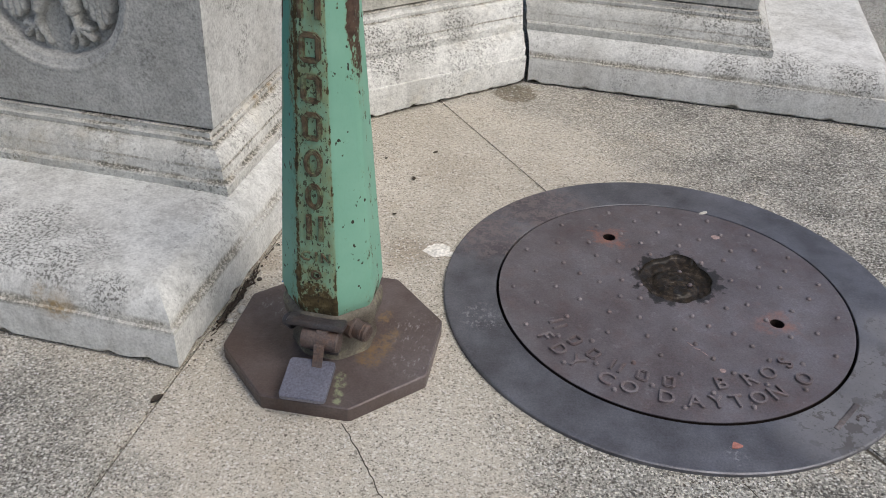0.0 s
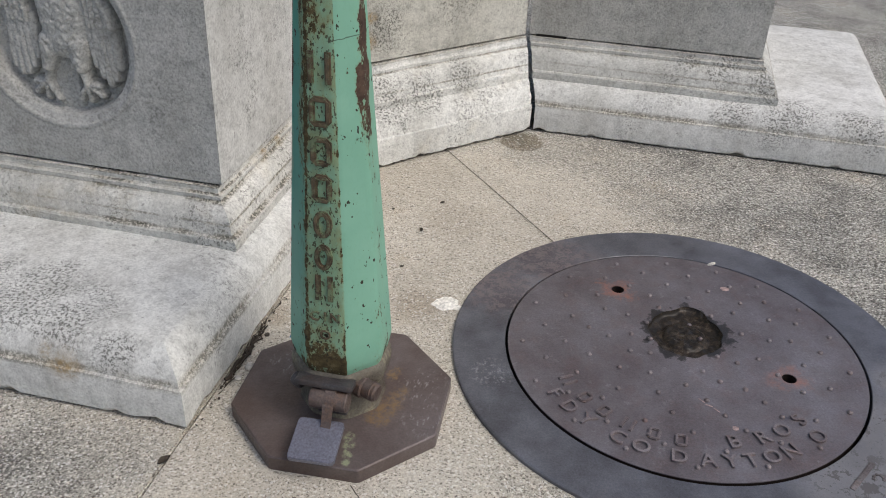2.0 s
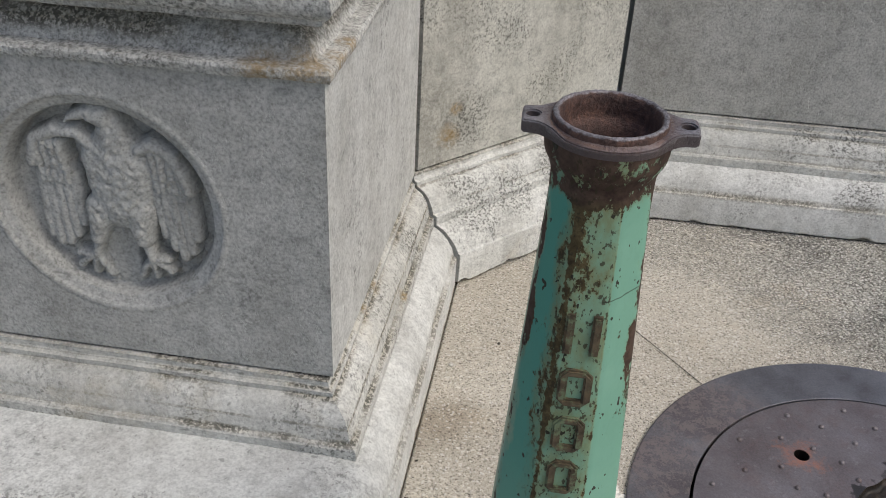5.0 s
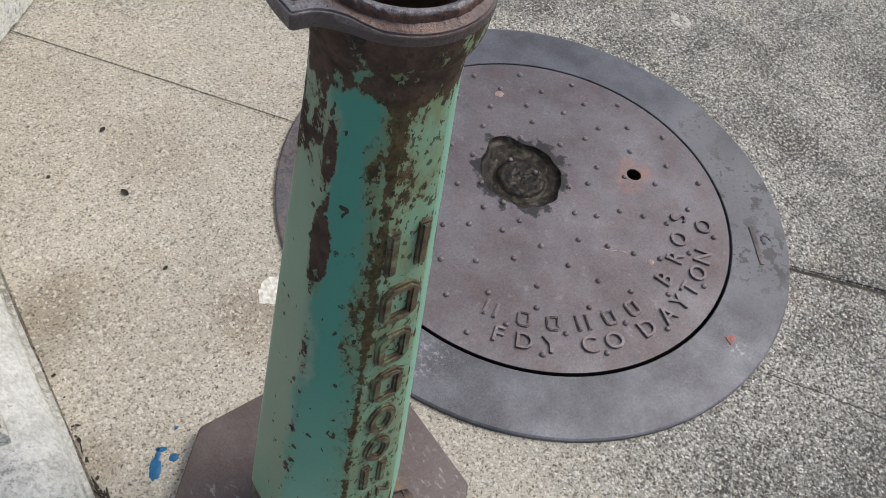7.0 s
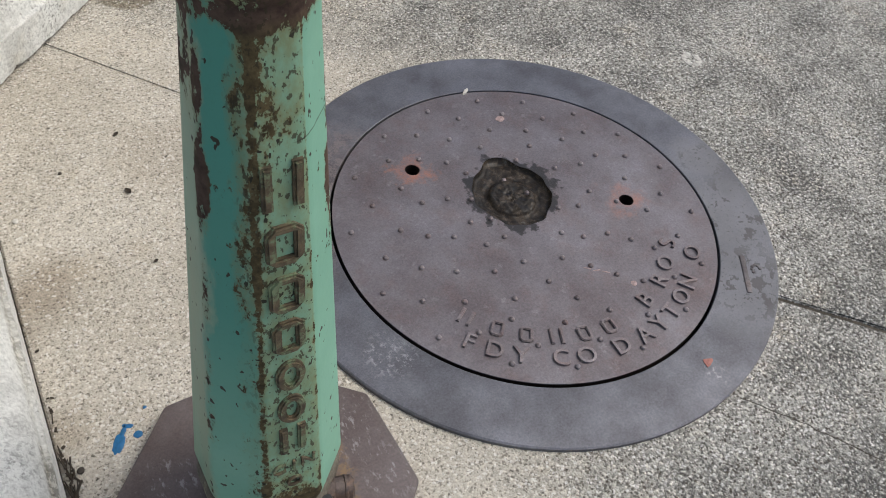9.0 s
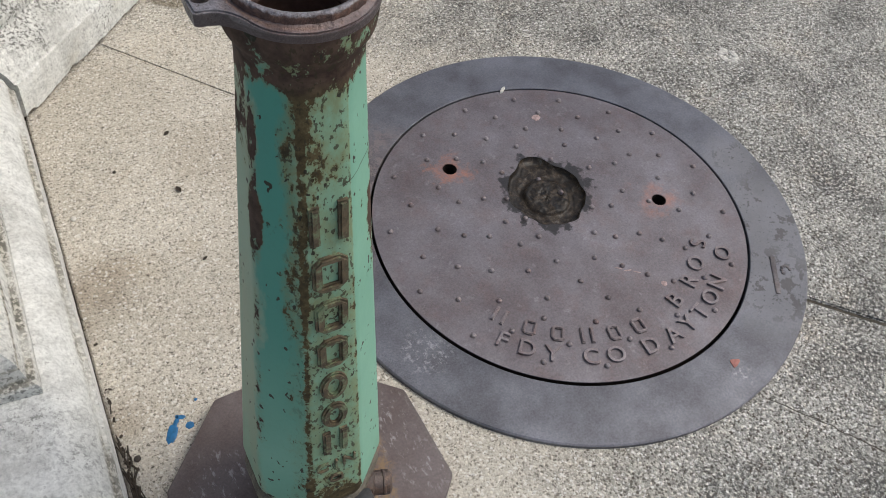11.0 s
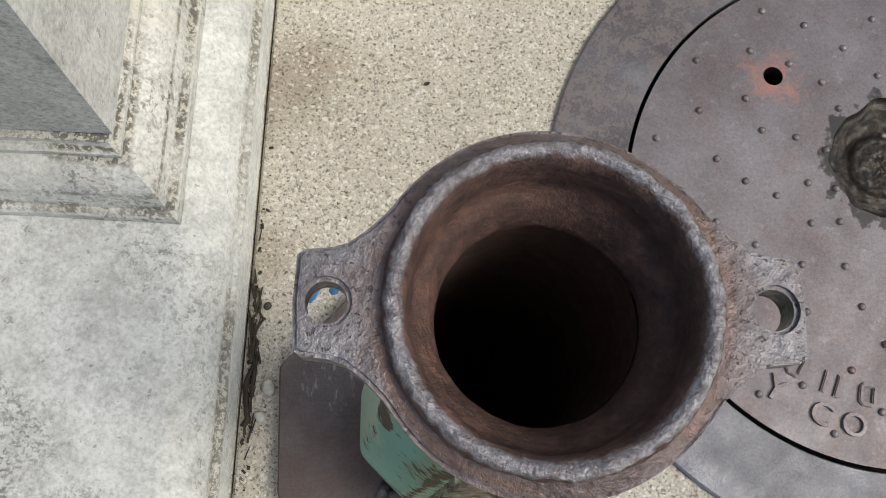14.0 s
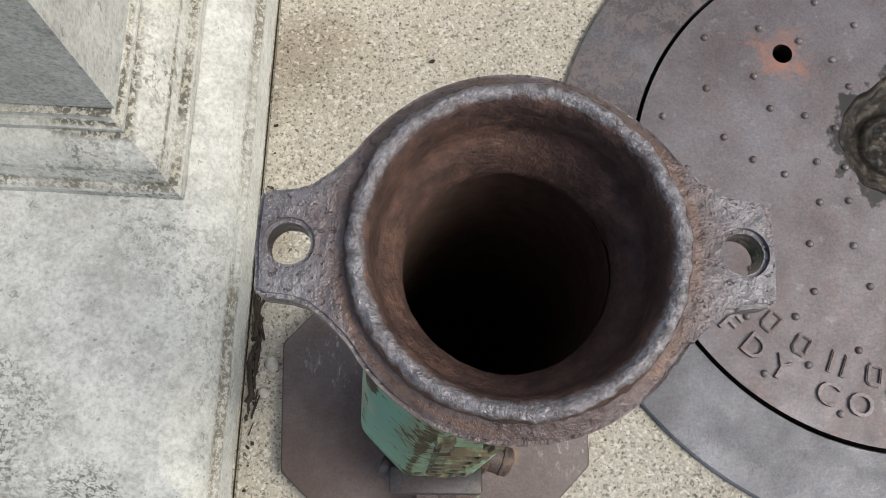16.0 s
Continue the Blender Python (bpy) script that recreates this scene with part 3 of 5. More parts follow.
# ---------------------------------------------------------------- mesh helpers
def link_mesh(name, bm, material, smooth=False, angle=40):
    me = bpy.data.meshes.new(name)
    bmesh.ops.recalc_face_normals(bm, faces=bm.faces[:])
    if smooth:
        for f in bm.faces:
            f.smooth = True
        for e in bm.edges:
            if len(e.link_faces) == 2 and e.calc_face_angle(0) > radians(angle):
                e.smooth = False
    bm.to_mesh(me)
    bm.free()
    for m in (material if isinstance(material, (list, tuple)) else [material]):
        me.materials.append(m)
    return me


def part(name, bm, material, parent=None, label="", smooth=False, angle=40, at=None):
    ob = new(name, link_mesh(name, bm, material, smooth, angle))
    if parent:
        ob.parent = parent
    if at is not None:
        ob.matrix_basis = at
    return tagged(ob, label)


def holder(name, m, label, category, group="", kind=""):
    ob = new(name)
    ob.matrix_world = m
    return tagged(ob, label, category, group, kind)


def loft(bm, loops, cap_start=True, cap_end=True, closed=True):
    """Skins a row of closed loops of equal length."""
    rings = [[bm.verts.new(p) for p in lp] for lp in loops]
    n = len(rings[0])
    for a, b in zip(rings, rings[1:]):
        for i in range(n if closed else n - 1):
            j = (i + 1) % n
            bm.faces.new((a[i], a[j], b[j], b[i]))
    if cap_start:
        bm.faces.new(rings[0][::-1])
    if cap_end:
        bm.faces.new(rings[-1])
    return rings


def circle(r, n, z=0.0, cx=0.0, cy=0.0, start=0.0):
    return [(cx + r * math.cos(start + 2 * math.pi * i / n), cy + r * math.sin(start + 2 * math.pi * i / n), z) for i in range(n)]


def prism(bm, outline, holes, z0, z1):
    """A flat plate with through holes."""
    loops = []
    for lp in [outline, *holes]:
        loops.append([bm.verts.new((p[0], p[1], z1)) for p in lp])
    edges = [bm.edges.new((lp[i], lp[(i + 1) % len(lp)])) for lp in loops for i in range(len(lp))]
    made = bmesh.ops.triangle_fill(bm, use_beauty=True, use_dissolve=False, edges=edges, normal=(0, 0, 1))
    top = [g for g in made["geom"] if isinstance(g, bmesh.types.BMFace)]
    low = {}
    for lp in loops:
        for v in lp:
            low[v] = bm.verts.new((v.co.x, v.co.y, z0))
    for f in top:
        bm.faces.new([low[v] for v in reversed(f.verts)])
    for lp in loops:
        for i in range(len(lp)):
            a, b = lp[i], lp[(i + 1) % len(lp)]
            bm.faces.new((a, b, low[b], low[a]))


def lathe(bm, profile, n=64, cap_start=False, cap_end=False):
    return loft(bm, [circle(r, n, z) for r, z in profile], cap_start, cap_end)


def box(bm, size, m=Matrix.Identity(4), bevel=0.0, segments=2):
    r = bmesh.ops.create_cube(bm, size=1.0, matrix=m @ Matrix.Diagonal((*size, 1)))
    if bevel:
        edges = list({e for v in r["verts"] for e in v.link_edges})
        bmesh.ops.bevel(bm, geom=edges, offset=bevel, segments=segments, affect="EDGES", profile=0.5)


def rod(bm, a, b, r, n=20, r2=None, bevel=0.0):
    a, b = Vector(a), Vector(b)
    q = (b - a).to_track_quat("Z", "Y").to_matrix().to_4x4()
    m = Matrix.Translation(a) @ q
    l = (b - a).length
    r2 = r2 if r2 is not None else r
    prof = [(r - bevel, 0), (r, bevel), (r2, l - bevel), (r2 - bevel, l)] if bevel else [(r, 0), (r2, l)]
    loft(bm, [[m @ Vector(p) for p in circle(rr, n, z)] for rr, z in prof])


# ---------------------------------------------------------------- the plan
TURN = -13.5                                   # the stonework's turn about z
LID = Vector((0.55, 1.45, 0.0))                # middle of the manhole
CORNER = Vector((-0.2560, 1.2310, 0.0))          # foot of the carved pedestal's corner
INNER = Vector((0.3590, 2.3650, 0.0))            # foot of the corner between the wall and the plain pedestal
ux = Vector((math.cos(radians(TURN)), math.sin(radians(TURN)), 0))
uy = Vector((-ux.y, ux.x, 0))
LENGTH = 0.900                                 # foot of a pedestal's flank
WIDE = 0.78                                    # width of a pedestal's plinth
STEP = 0.257                                   # depth of the broad plinth step

# ---------------------------------------------------------------- ground and paving
J1 = radians(117.9)
J2 = radians(-57.8)


def ground():
    bm = bmesh.new()
    loft(bm, [[(LID.x + p[0], LID.y + p[1], -0.014) for p in circle(r, 96)] for r in (0.33, 1.0, 6.0, 60.0, 900.0)], False, False)
    return tagged(part("ground", bm, M_SLAB), "weathered grey aggregate concrete running on around the paving", "ground", kind="structure")


ground()


def arc(a0, a1, r, n):
    return [(LID.x + r * math.cos(a0 + (a1 - a0) * i / n), LID.y + r * math.sin(a0 + (a1 - a0) * i / n)) for i in range(n + 1)]


def slab(outline, material, parent):
    """One cast slab with worn arrises, from a plan outline."""
    bm = bmesh.new()
    top = [bm.verts.new((x, y, 0.0)) for x, y in outline]
    f = bm.faces.new(top)
    made = bmesh.ops.extrude_face_region(bm, geom=[f])
    for v in made["geom"]:
        if isinstance(v, bmesh.types.BMVert):
            v.co.z = -0.013
    bmesh.ops.recalc_face_normals(bm, faces=bm.faces[:])
    rim = [e for e in bm.edges if all(abs(v.co.z) < 1e-6 for v in e.verts)]
    bmesh.ops.bevel(bm, geom=rim, offset=0.0025, segments=2, affect="EDGES")
    bmesh.ops.triangulate(bm, faces=bm.faces[:])
    return part("paving_slab", bm, material, parent)


paving = holder("pavement", Matrix.Identity(4), "sand-coloured exposed-aggregate concrete paving with narrow joints", "pavement", kind="structure")
out1 = (LID.x + 0.97 * math.cos(J1), LID.y + 0.97 * math.sin(J1))
out2 = (LID.x + 3.2 * math.cos(J2), LID.y + 3.2 * math.sin(J2))
g1 = Vector((-math.sin(J1), math.cos(J1))) * 0.0013
g2 = Vector((-math.sin(J2), math.cos(J2))) * 0.0032
rim_a = arc(J1 + 0.0034, J2 + 2 * math.pi - 0.0083, 0.385, 60)
rim_b = arc(J2 + 0.0083, J1 - 0.0034, 0.385, 60)
left_far = CORNER - uy * 3.5 + ux * 0.001
left_near = CORNER + uy * 1.02 + ux * 0.001
slab([*rim_a, (out2[0] - g2.x, out2[1] - g2.y), (left_far.x, left_far.y), (left_near.x, left_near.y), (out1[0] + g1.x, out1[1] + g1.y)], M_SLAB, paving)
slab([*rim_b, (out1[0] - g1.x, out1[1] - g1.y), (0.15, 4.2), (4.2, 4.2), (4.2, -2.2), (out2[0] + g2.x, out2[1] + g2.y)], M_SLAB, paving)
lf, ln = left_far - ux * 0.0022, left_near - ux * 0.0022
slab([(lf.x, lf.y), (ln.x, ln.y), (-3.4, ln.y), (-3.4, lf.y)], M_SLAB, paving)



def joint_filling(angle, r0, r1, wide, level, material, label):
    """Dark soil and moss crumbs packed in an open joint."""
    bm = bmesh.new()
    d = Vector((math.cos(angle), math.sin(angle), 0))
    n = Vector((-d.y, d.x, 0))
    loops = []
    for i in range(141):
        p = LID + d * (r0 + (r1 - r0) * i / 140)
        top = level + 0.0028 * noise.noise(p * 45)
        w = wide * (1 + 0.12 * noise.noise(p * 80))
        loops.append([(p.x - n.x * w, p.y - n.y * w, -0.0135), (p.x + n.x * w, p.y + n.y * w, -0.0135), (p.x + n.x * w, p.y + n.y * w, top), (p.x - n.x * w, p.y - n.y * w, top)])
    loft(bm, loops)
    part("joint_filling", bm, material, paving, label)


joint_filling(J2, 0.396, 3.15, 0.0030, -0.0035, M_SOIL, "dark soil in an open joint")
joint_filling(J1, 0.396, 0.95, 0.00125, -0.0022, M_SLAB, "sand packed in a narrow joint")

# ---------------------------------------------------------------- stonework
# inset and height of the base moulding, from the foot up
BASE = [(0.004, 0.003), (0.000, 0.007), (0.000, 0.071), (0.0012, 0.0735), (0.0055, 0.0750), (0.0072, 0.0790), (0.010, 0.092), (0.020, 0.106), (0.033, 0.118), (0.047, 0.125)]
MOULD = [(0.050, 0.1260), (0.050, 0.1430), (0.0525, 0.1460), (0.058, 0.1470), (0.061, 0.1540), (0.063, 0.1660), (0.068, 0.1790),
         (0.077, 0.1900), (0.088, 0.1950), (0.091, 0.1970), (0.091, 0.2055), (0.096, 0.2080), (0.098, 0.2110), (0.098, 0.2195), (0.110, 0.2205)]
DIE, DIE_FOOT, DIE_TOP = 0.104, 0.2245, 0.652
FLARE_FOOT, FLARE_TOP = 0.011, 0.019           # how far the carved die's flank stands out of its line


def flare(z):
    return FLARE_FOOT + (FLARE_TOP - FLARE_FOOT) * max(0.0, min(1.0, (z - DIE_FOOT) / (DIE_TOP - DIE_FOOT))) if z > 0.224 else 0.0



def rect_rings(levels, step):
    """Rings round a pedestal in its own frame: x is the flank's inset (0 at the flank, minus inside), y runs from the face (0) back."""
    rings = []
    for inset, z, back in levels:
        x1, x0 = -inset + flare(z), -WIDE + inset
        y0, y1 = inset + back, LENGTH - 0.0025 + inset * math.tan(radians(22.5))
        rings.append((x0, x1, y0, y1, z))
    return rings


def pedestal_block(name, levels, material, parent, side=46, wear=0.0012):
    """Skins the rings with many steps along each side, so that arrises can be uneven."""
    bm = bmesh.new()
    loops = []
    for x0, x1, y0, y1, z in rect_rings(levels, STEP):
        pts = []
        for (ax, ay), (bx, by), k in (((x0, y0), (x1, y0), side), ((x1, y0), (x1, y1), side), ((x1, y1), (x0, y1), 4), ((x0, y1), (x0, y0), 8)):
            for i in range(k):
                pts.append((ax + (bx - ax) * i / k, ay + (by - ay) * i / k, z))
        loops.append(pts)
    loft(bm, loops)
    if wear:
        for v in bm.verts:
            n = Vector(noise.noise_vector(v.co * 16)) * wear + Vector(noise.noise_vector(v.co * 55)) * wear * 0.6
            v.co += n
            if v.co.z < 0.012:
                v.co.z += max(0.0, noise.noise(v.co * 28) - 0.05) * 0.02 * min(1.0, wear * 900)
    return part(name, bm, material, parent, smooth=True, angle=28)


def plinth_levels():
    return [(i, z, 0.0) for i, z in BASE] + [(0.0495, 0.1255, 0.0)] + [(0.112, 0.130, STEP)]


def mould_levels():
    return [(0.06, 0.122, STEP)] + [(i, z, STEP) for i, z in MOULD]


def medallion(parent):
    """The die's carved face: a round sunk dish with a soft rim and an eagle with half-open wings, as a relief."""
    x0, x1, z0, z1 = -WIDE + DIE, -DIE, DIE_FOOT, DIE_TOP
    cx, cz, rad = -0.3775, 0.454, 0.152
    nx, nz = 400, 310

    def seg(px, pz, ax, az, bx, bz, ra, rb):
        dx, dz = bx - ax, bz - az
        t = max(0.0, min(1.0, ((px - ax) * dx + (pz - az) * dz) / (dx * dx + dz * dz + 1e-9)))
        r = ra + (rb - ra) * t
        d = math.hypot(px - ax - t * dx, pz - az - t * dz) / r
        return math.sqrt(max(0.0, 1 - d * d)) if d < 1 else 0.0

    # limbs of the bird: two ends, the radius at each, how high its ridge stands over the dish, and its sort
    limbs = [(-0.012, -0.050, -0.020, -0.122, 0.016, 0.022, 0.013, "vane"), (0.006, -0.050, 0.004, -0.122, 0.012, 0.016, 0.012, "vane")]

    def wing(sd, shift, roots, tips, arch):
        for k, (r0, tip) in enumerate(zip(roots, tips)):
            limbs.append((shift + sd * r0, 0.030, shift + sd * tip[0], tip[1], 0.0120, 0.0085, 0.0225 - 0.0006 * abs(k - 2), "vane"))
        for row, (z, n) in enumerate(((0.030, 5), (0.050, 4), (0.068, 4))):
            for k in range(n):
                x = roots[0] + (roots[-1] - roots[0]) * (k + 0.5) / n
                limbs.append((shift + sd * x, z + 0.010, shift + sd * (x + 0.001), z - 0.006, 0.0085, 0.0075, 0.025 + 0.002 * row, "plume"))
        for a, b in zip(arch, arch[1:]):
            limbs.append((shift + sd * a[0], a[1], shift + sd * b[0], b[1], 0.0105, 0.0100, 0.031, "plain"))

    wing(-1, 0.0, (0.050, 0.060, 0.071, 0.081, 0.090), ((0.048, -0.040), (0.060, -0.058), (0.073, -0.070), (0.086, -0.073), (0.096, -0.060)),
         ((0.012, 0.080), (0.028, 0.096), (0.056, 0.096), (0.086, 0.080), (0.095, 0.050)))
    wing(1, 0.010, (0.050, 0.060, 0.070, 0.081, 0.090), ((0.054, -0.044), (0.065, -0.062), (0.077, -0.076), (0.088, -0.066), (0.096, -0.045)),
         ((0.040, 0.080), (0.058, 0.089), (0.078, 0.079), (0.092, 0.054), (0.097, 0.028)))
    limbs += [(0.017, 0.052, 0.014, 0.000, 0.050, 0.040, 0.036, "plume"), (0.020, 0.078, 0.016, 0.112, 0.030, 0.019, 0.034, "plume"),
              (0.012, 0.120, -0.002, 0.124, 0.018, 0.014, 0.036, "plain"), (-0.010, 0.124, -0.030, 0.117, 0.0105, 0.0055, 0.033, "plain"),
              (-0.030, 0.119, -0.037, 0.111, 0.0055, 0.0030, 0.030, "plain"),
              (-0.016, -0.012, -0.026, -0.052, 0.023, 0.013, 0.035, "plume"), (0.034, -0.012, 0.038, -0.050, 0.024, 0.013, 0.036, "plume"),
              (-0.027, -0.055, -0.036, -0.084, 0.0085, 0.0080, 0.028, "plain"), (0.038, -0.052, 0.042, -0.082, 0.0085, 0.0080, 0.029, "plain")]
    for fx, fz, toes in ((-0.036, -0.084, ((-0.062, -0.088), (-0.064, -0.106), (-0.044, -0.112), (-0.022, -0.116))), (0.042, -0.082, ((0.022, -0.110), (0.042, -0.110), (0.064, -0.100), (0.062, -0.083)))):
        for tx, tz in toes:
            mx, mz = fx + (tx - fx) * 0.55, fz + (tz - fz) * 0.45
            limbs += [(fx, fz, mx, mz, 0.0068, 0.0062, 0.027, "plain"), (mx, mz, tx, tz, 0.0062, 0.0066, 0.024, "plain"), (tx, tz, tx + 0.001, tz - 0.007, 0.0046, 0.0020, 0.018, "plain")]

    def depth(x, z):
        u, w = x - cx, z - cz
        r = math.hypot(u, w)
        if r > rad + 0.010:
            return 0.0
        if r > rad:
            return 0.0012 * math.sin(math.pi * (r - rad) / 0.010)
        if r > rad - 0.013:
            dish = -0.003 - 0.006 * (rad - r) / 0.013
        elif r > rad - 0.019:
            dish = -0.009 - 0.027 * (rad - 0.013 - r) / 0.006
        else:
            dish = -0.036 - 0.004 * min(1.0, (rad - 0.019 - r) / 0.03)
        if r > rad - 0.009:
            return dish
        best = 0.0
        p = Vector((x * 100, z * 100, 3.0))
        wob, wob2 = noise.noise(p * 0.7) * 0.0016, noise.noise(p * 0.7 + Vector((9, 0, 0))) * 0.0016
        for ax, az, bx, bz, ra, rb, up, sort in limbs:
            h = seg(u + wob, w + wob2, ax, az, bx, bz, ra, rb)
            if h <= 0:
                continue
            v = up * (0.30 + 0.70 * h ** 0.75)
            if sort == "vane":
                v += 0.0007 * noise.noise(p * 1.6) + 0.0008 * noise.noise(Vector((p.x * 2.2, p.y * 0.5, 1.0)))
            elif sort == "plume":
                v += (0.0006 * math.sin(w * 430 + 1.6 * math.sin(u * 300) + 6 * noise.noise(p * 0.45)) + 0.0024 * noise.noise(p * 0.9)) * h + 0.0013 * noise.noise(p * 1.9)
            else:
                v += 0.0009 * noise.noise(p * 1.3)
            best = max(best, v)
        return max(dish, -0.040 + best) + 0.0005 * noise.noise(p * 3.1)

    bm = bmesh.new()
    grid = []
    for j in range(nz + 1):
        row = []
        for i in range(nx + 1):
            z = z0 + (z1 - z0) * j / nz
            x = x0 + (x1 + flare(z) - x0) * i / nx
            row.append(bm.verts.new((x, DIE + STEP - depth(x, z), z)))
        grid.append(row)
    for j in range(nz):
        for i in range(nx):
            bm.faces.new((grid[j][i], grid[j][i + 1], grid[j + 1][i + 1], grid[j + 1][i]))
    return part("carved_panel", bm, M_STONE_GREY, parent, "grey stone panel carved with a round eagle medallion", smooth=True, angle=70)


def pedestal(name, m, label, carved):
    p = holder(name, m, label, "pedestal", "stone pedestals")
    pedestal_block("plinth", plinth_levels(), M_PLINTH, p)
    pedestal_block("bedding", [(0.014, -0.012, 0.0), (0.014, 0.02, 0.0)], M_SOIL, p, wear=0.0)
    pedestal_block("base_moulding", mould_levels(), M_STONE_LICHEN, p, wear=0.0009)
    bm = bmesh.new()
    x0, x1, y0, y1 = -WIDE + DIE, -DIE, DIE + STEP, LENGTH + 0.04
    c = [(x0, y0), (x1, y0), (x1, y1), (x0, y1)]
    low = [bm.verts.new((q[0] + (FLARE_FOOT if k in (1, 2) else 0), q[1], DIE_FOOT)) for k, q in enumerate(c)]
    top = [bm.verts.new((q[0] + (FLARE_TOP if k in (1, 2) else 0), q[1], DIE_TOP)) for k, q in enumerate(c)]
    for i in range(1 if carved else 0, 4):
        j = (i + 1) % 4
        bm.faces.new((low[i], low[j], top[j], top[i]))
    bm.faces.new(low[::-1])
    bm.faces.new(top)
    part("die", bm, M_STONE if carved else M_STONE_GREY, p)
    if carved:
        medallion(p)
    cap = [(0.104, 0.6525), (0.096, 0.654), (0.094, 0.658), (0.094, 0.664), (0.096, 0.6675), (0.116, 0.669), (0.119, 0.673), (0.123, 0.682), (0.132, 0.693), (0.146, 0.704),
           (0.152, 0.7125), (0.106, 0.7135), (0.104, 0.716), (0.104, 0.7210), (0.100, 0.7228), (0.0945, 0.726), (0.0905, 0.732), (0.0895, 0.740), (0.092, 0.752), (0.100, 0.766),
           (0.112, 0.781), (0.126, 0.798), (0.142, 0.822), (0.155, 0.86), (0.165, 1.1), (0.18, 1.12)]
    pedestal_block("cap", [(i, z, STEP) for i, z in cap], M_STONE_ROUGH, p, wear=0.0012)
    return p


frame_a = Matrix.Translation(CORNER) @ pose(0, 0, 0, 0, 0, TURN)
pedestal("stone_pedestal", frame_a, "weathered grey limestone pedestal with moulded base and carved eagle medallion", True)

def plain_pedestal():
    """Its flank runs along local x from the inner corner; its broad step faces +x."""
    m = Matrix.Translation(INNER) @ pose(0, 0, 0, 0, 0, TURN)
    p = holder("stone_pedestal", m, "weathered limestone pedestal with plain grey faces and moulded base", "pedestal", "stone pedestals")

    def block(name, levels, material, wear=0.0012):
        bm = bmesh.new()
        loops = []
        for inset, z, back in levels:
            xa, xb = 0.0025 - inset * math.tan(radians(22.5)), LENGTH - inset - back
            ya, yb = inset, WIDE - inset
            pts = []
            for (ax, ay), (bx, by), k in (((xa, ya), (xb, ya), 150), ((xb, ya), (xb, yb), 40), ((xb, yb), (xa, yb), 10), ((xa, yb), (xa, ya), 4)):
                pts += [(ax + (bx - ax) * i / k, ay + (by - ay) * i / k, z) for i in range(k)]
            loops.append(pts)
        loft(bm, loops)
        if wear:
            for v in bm.verts:
                v.co += Vector(noise.noise_vector(v.co * 16 + Vector((5, 0, 0)))) * wear + Vector(noise.noise_vector(v.co * 55)) * wear * 0.6
                if v.co.z < 0.012:
                    v.co.z += max(0.0, noise.noise(v.co * 22) - 0.15) * 0.022 + max(0.0, noise.noise(v.co * 75)) * 0.004
        part(name, bm, material, p, smooth=True, angle=28)

    block("plinth", plinth_levels(), M_PLAIN_PLINTH)
    block("bedding", [(0.014, -0.012, 0.0), (0.014, 0.02, 0.0)], M_SOIL, 0.0)
    block("base_moulding", mould_levels(), M_PLAIN_MOULD, 0.0009)
    block("die", [(DIE, DIE_FOOT, STEP), (DIE, DIE_TOP, STEP)], M_STONE_GREY, 0.0)
    # A solid black bar is drawn as the joint's shade, not a cut.
    bm = bmesh.new()
    box(bm, (0.078, 0.01, 0.0062), Matrix.Translation((0.015, DIE + 0.0035, 0.2232)), 0.0008, 1)
    part("joint_shade", bm, M_DARK, p, "black bar painted as the shade of an open joint under the die")
    block("cap", [(0.104, 0.6525, STEP), (0.094, 0.660, STEP), (0.094, 0.672, STEP), (0.122, 0.69, STEP), (0.122, 0.712, STEP), (0.104, 0.719, STEP), (0.125, 0.78, STEP), (0.13, 1.0, STEP)], M_STONE_ROUGH)
    return p


plain_pedestal()


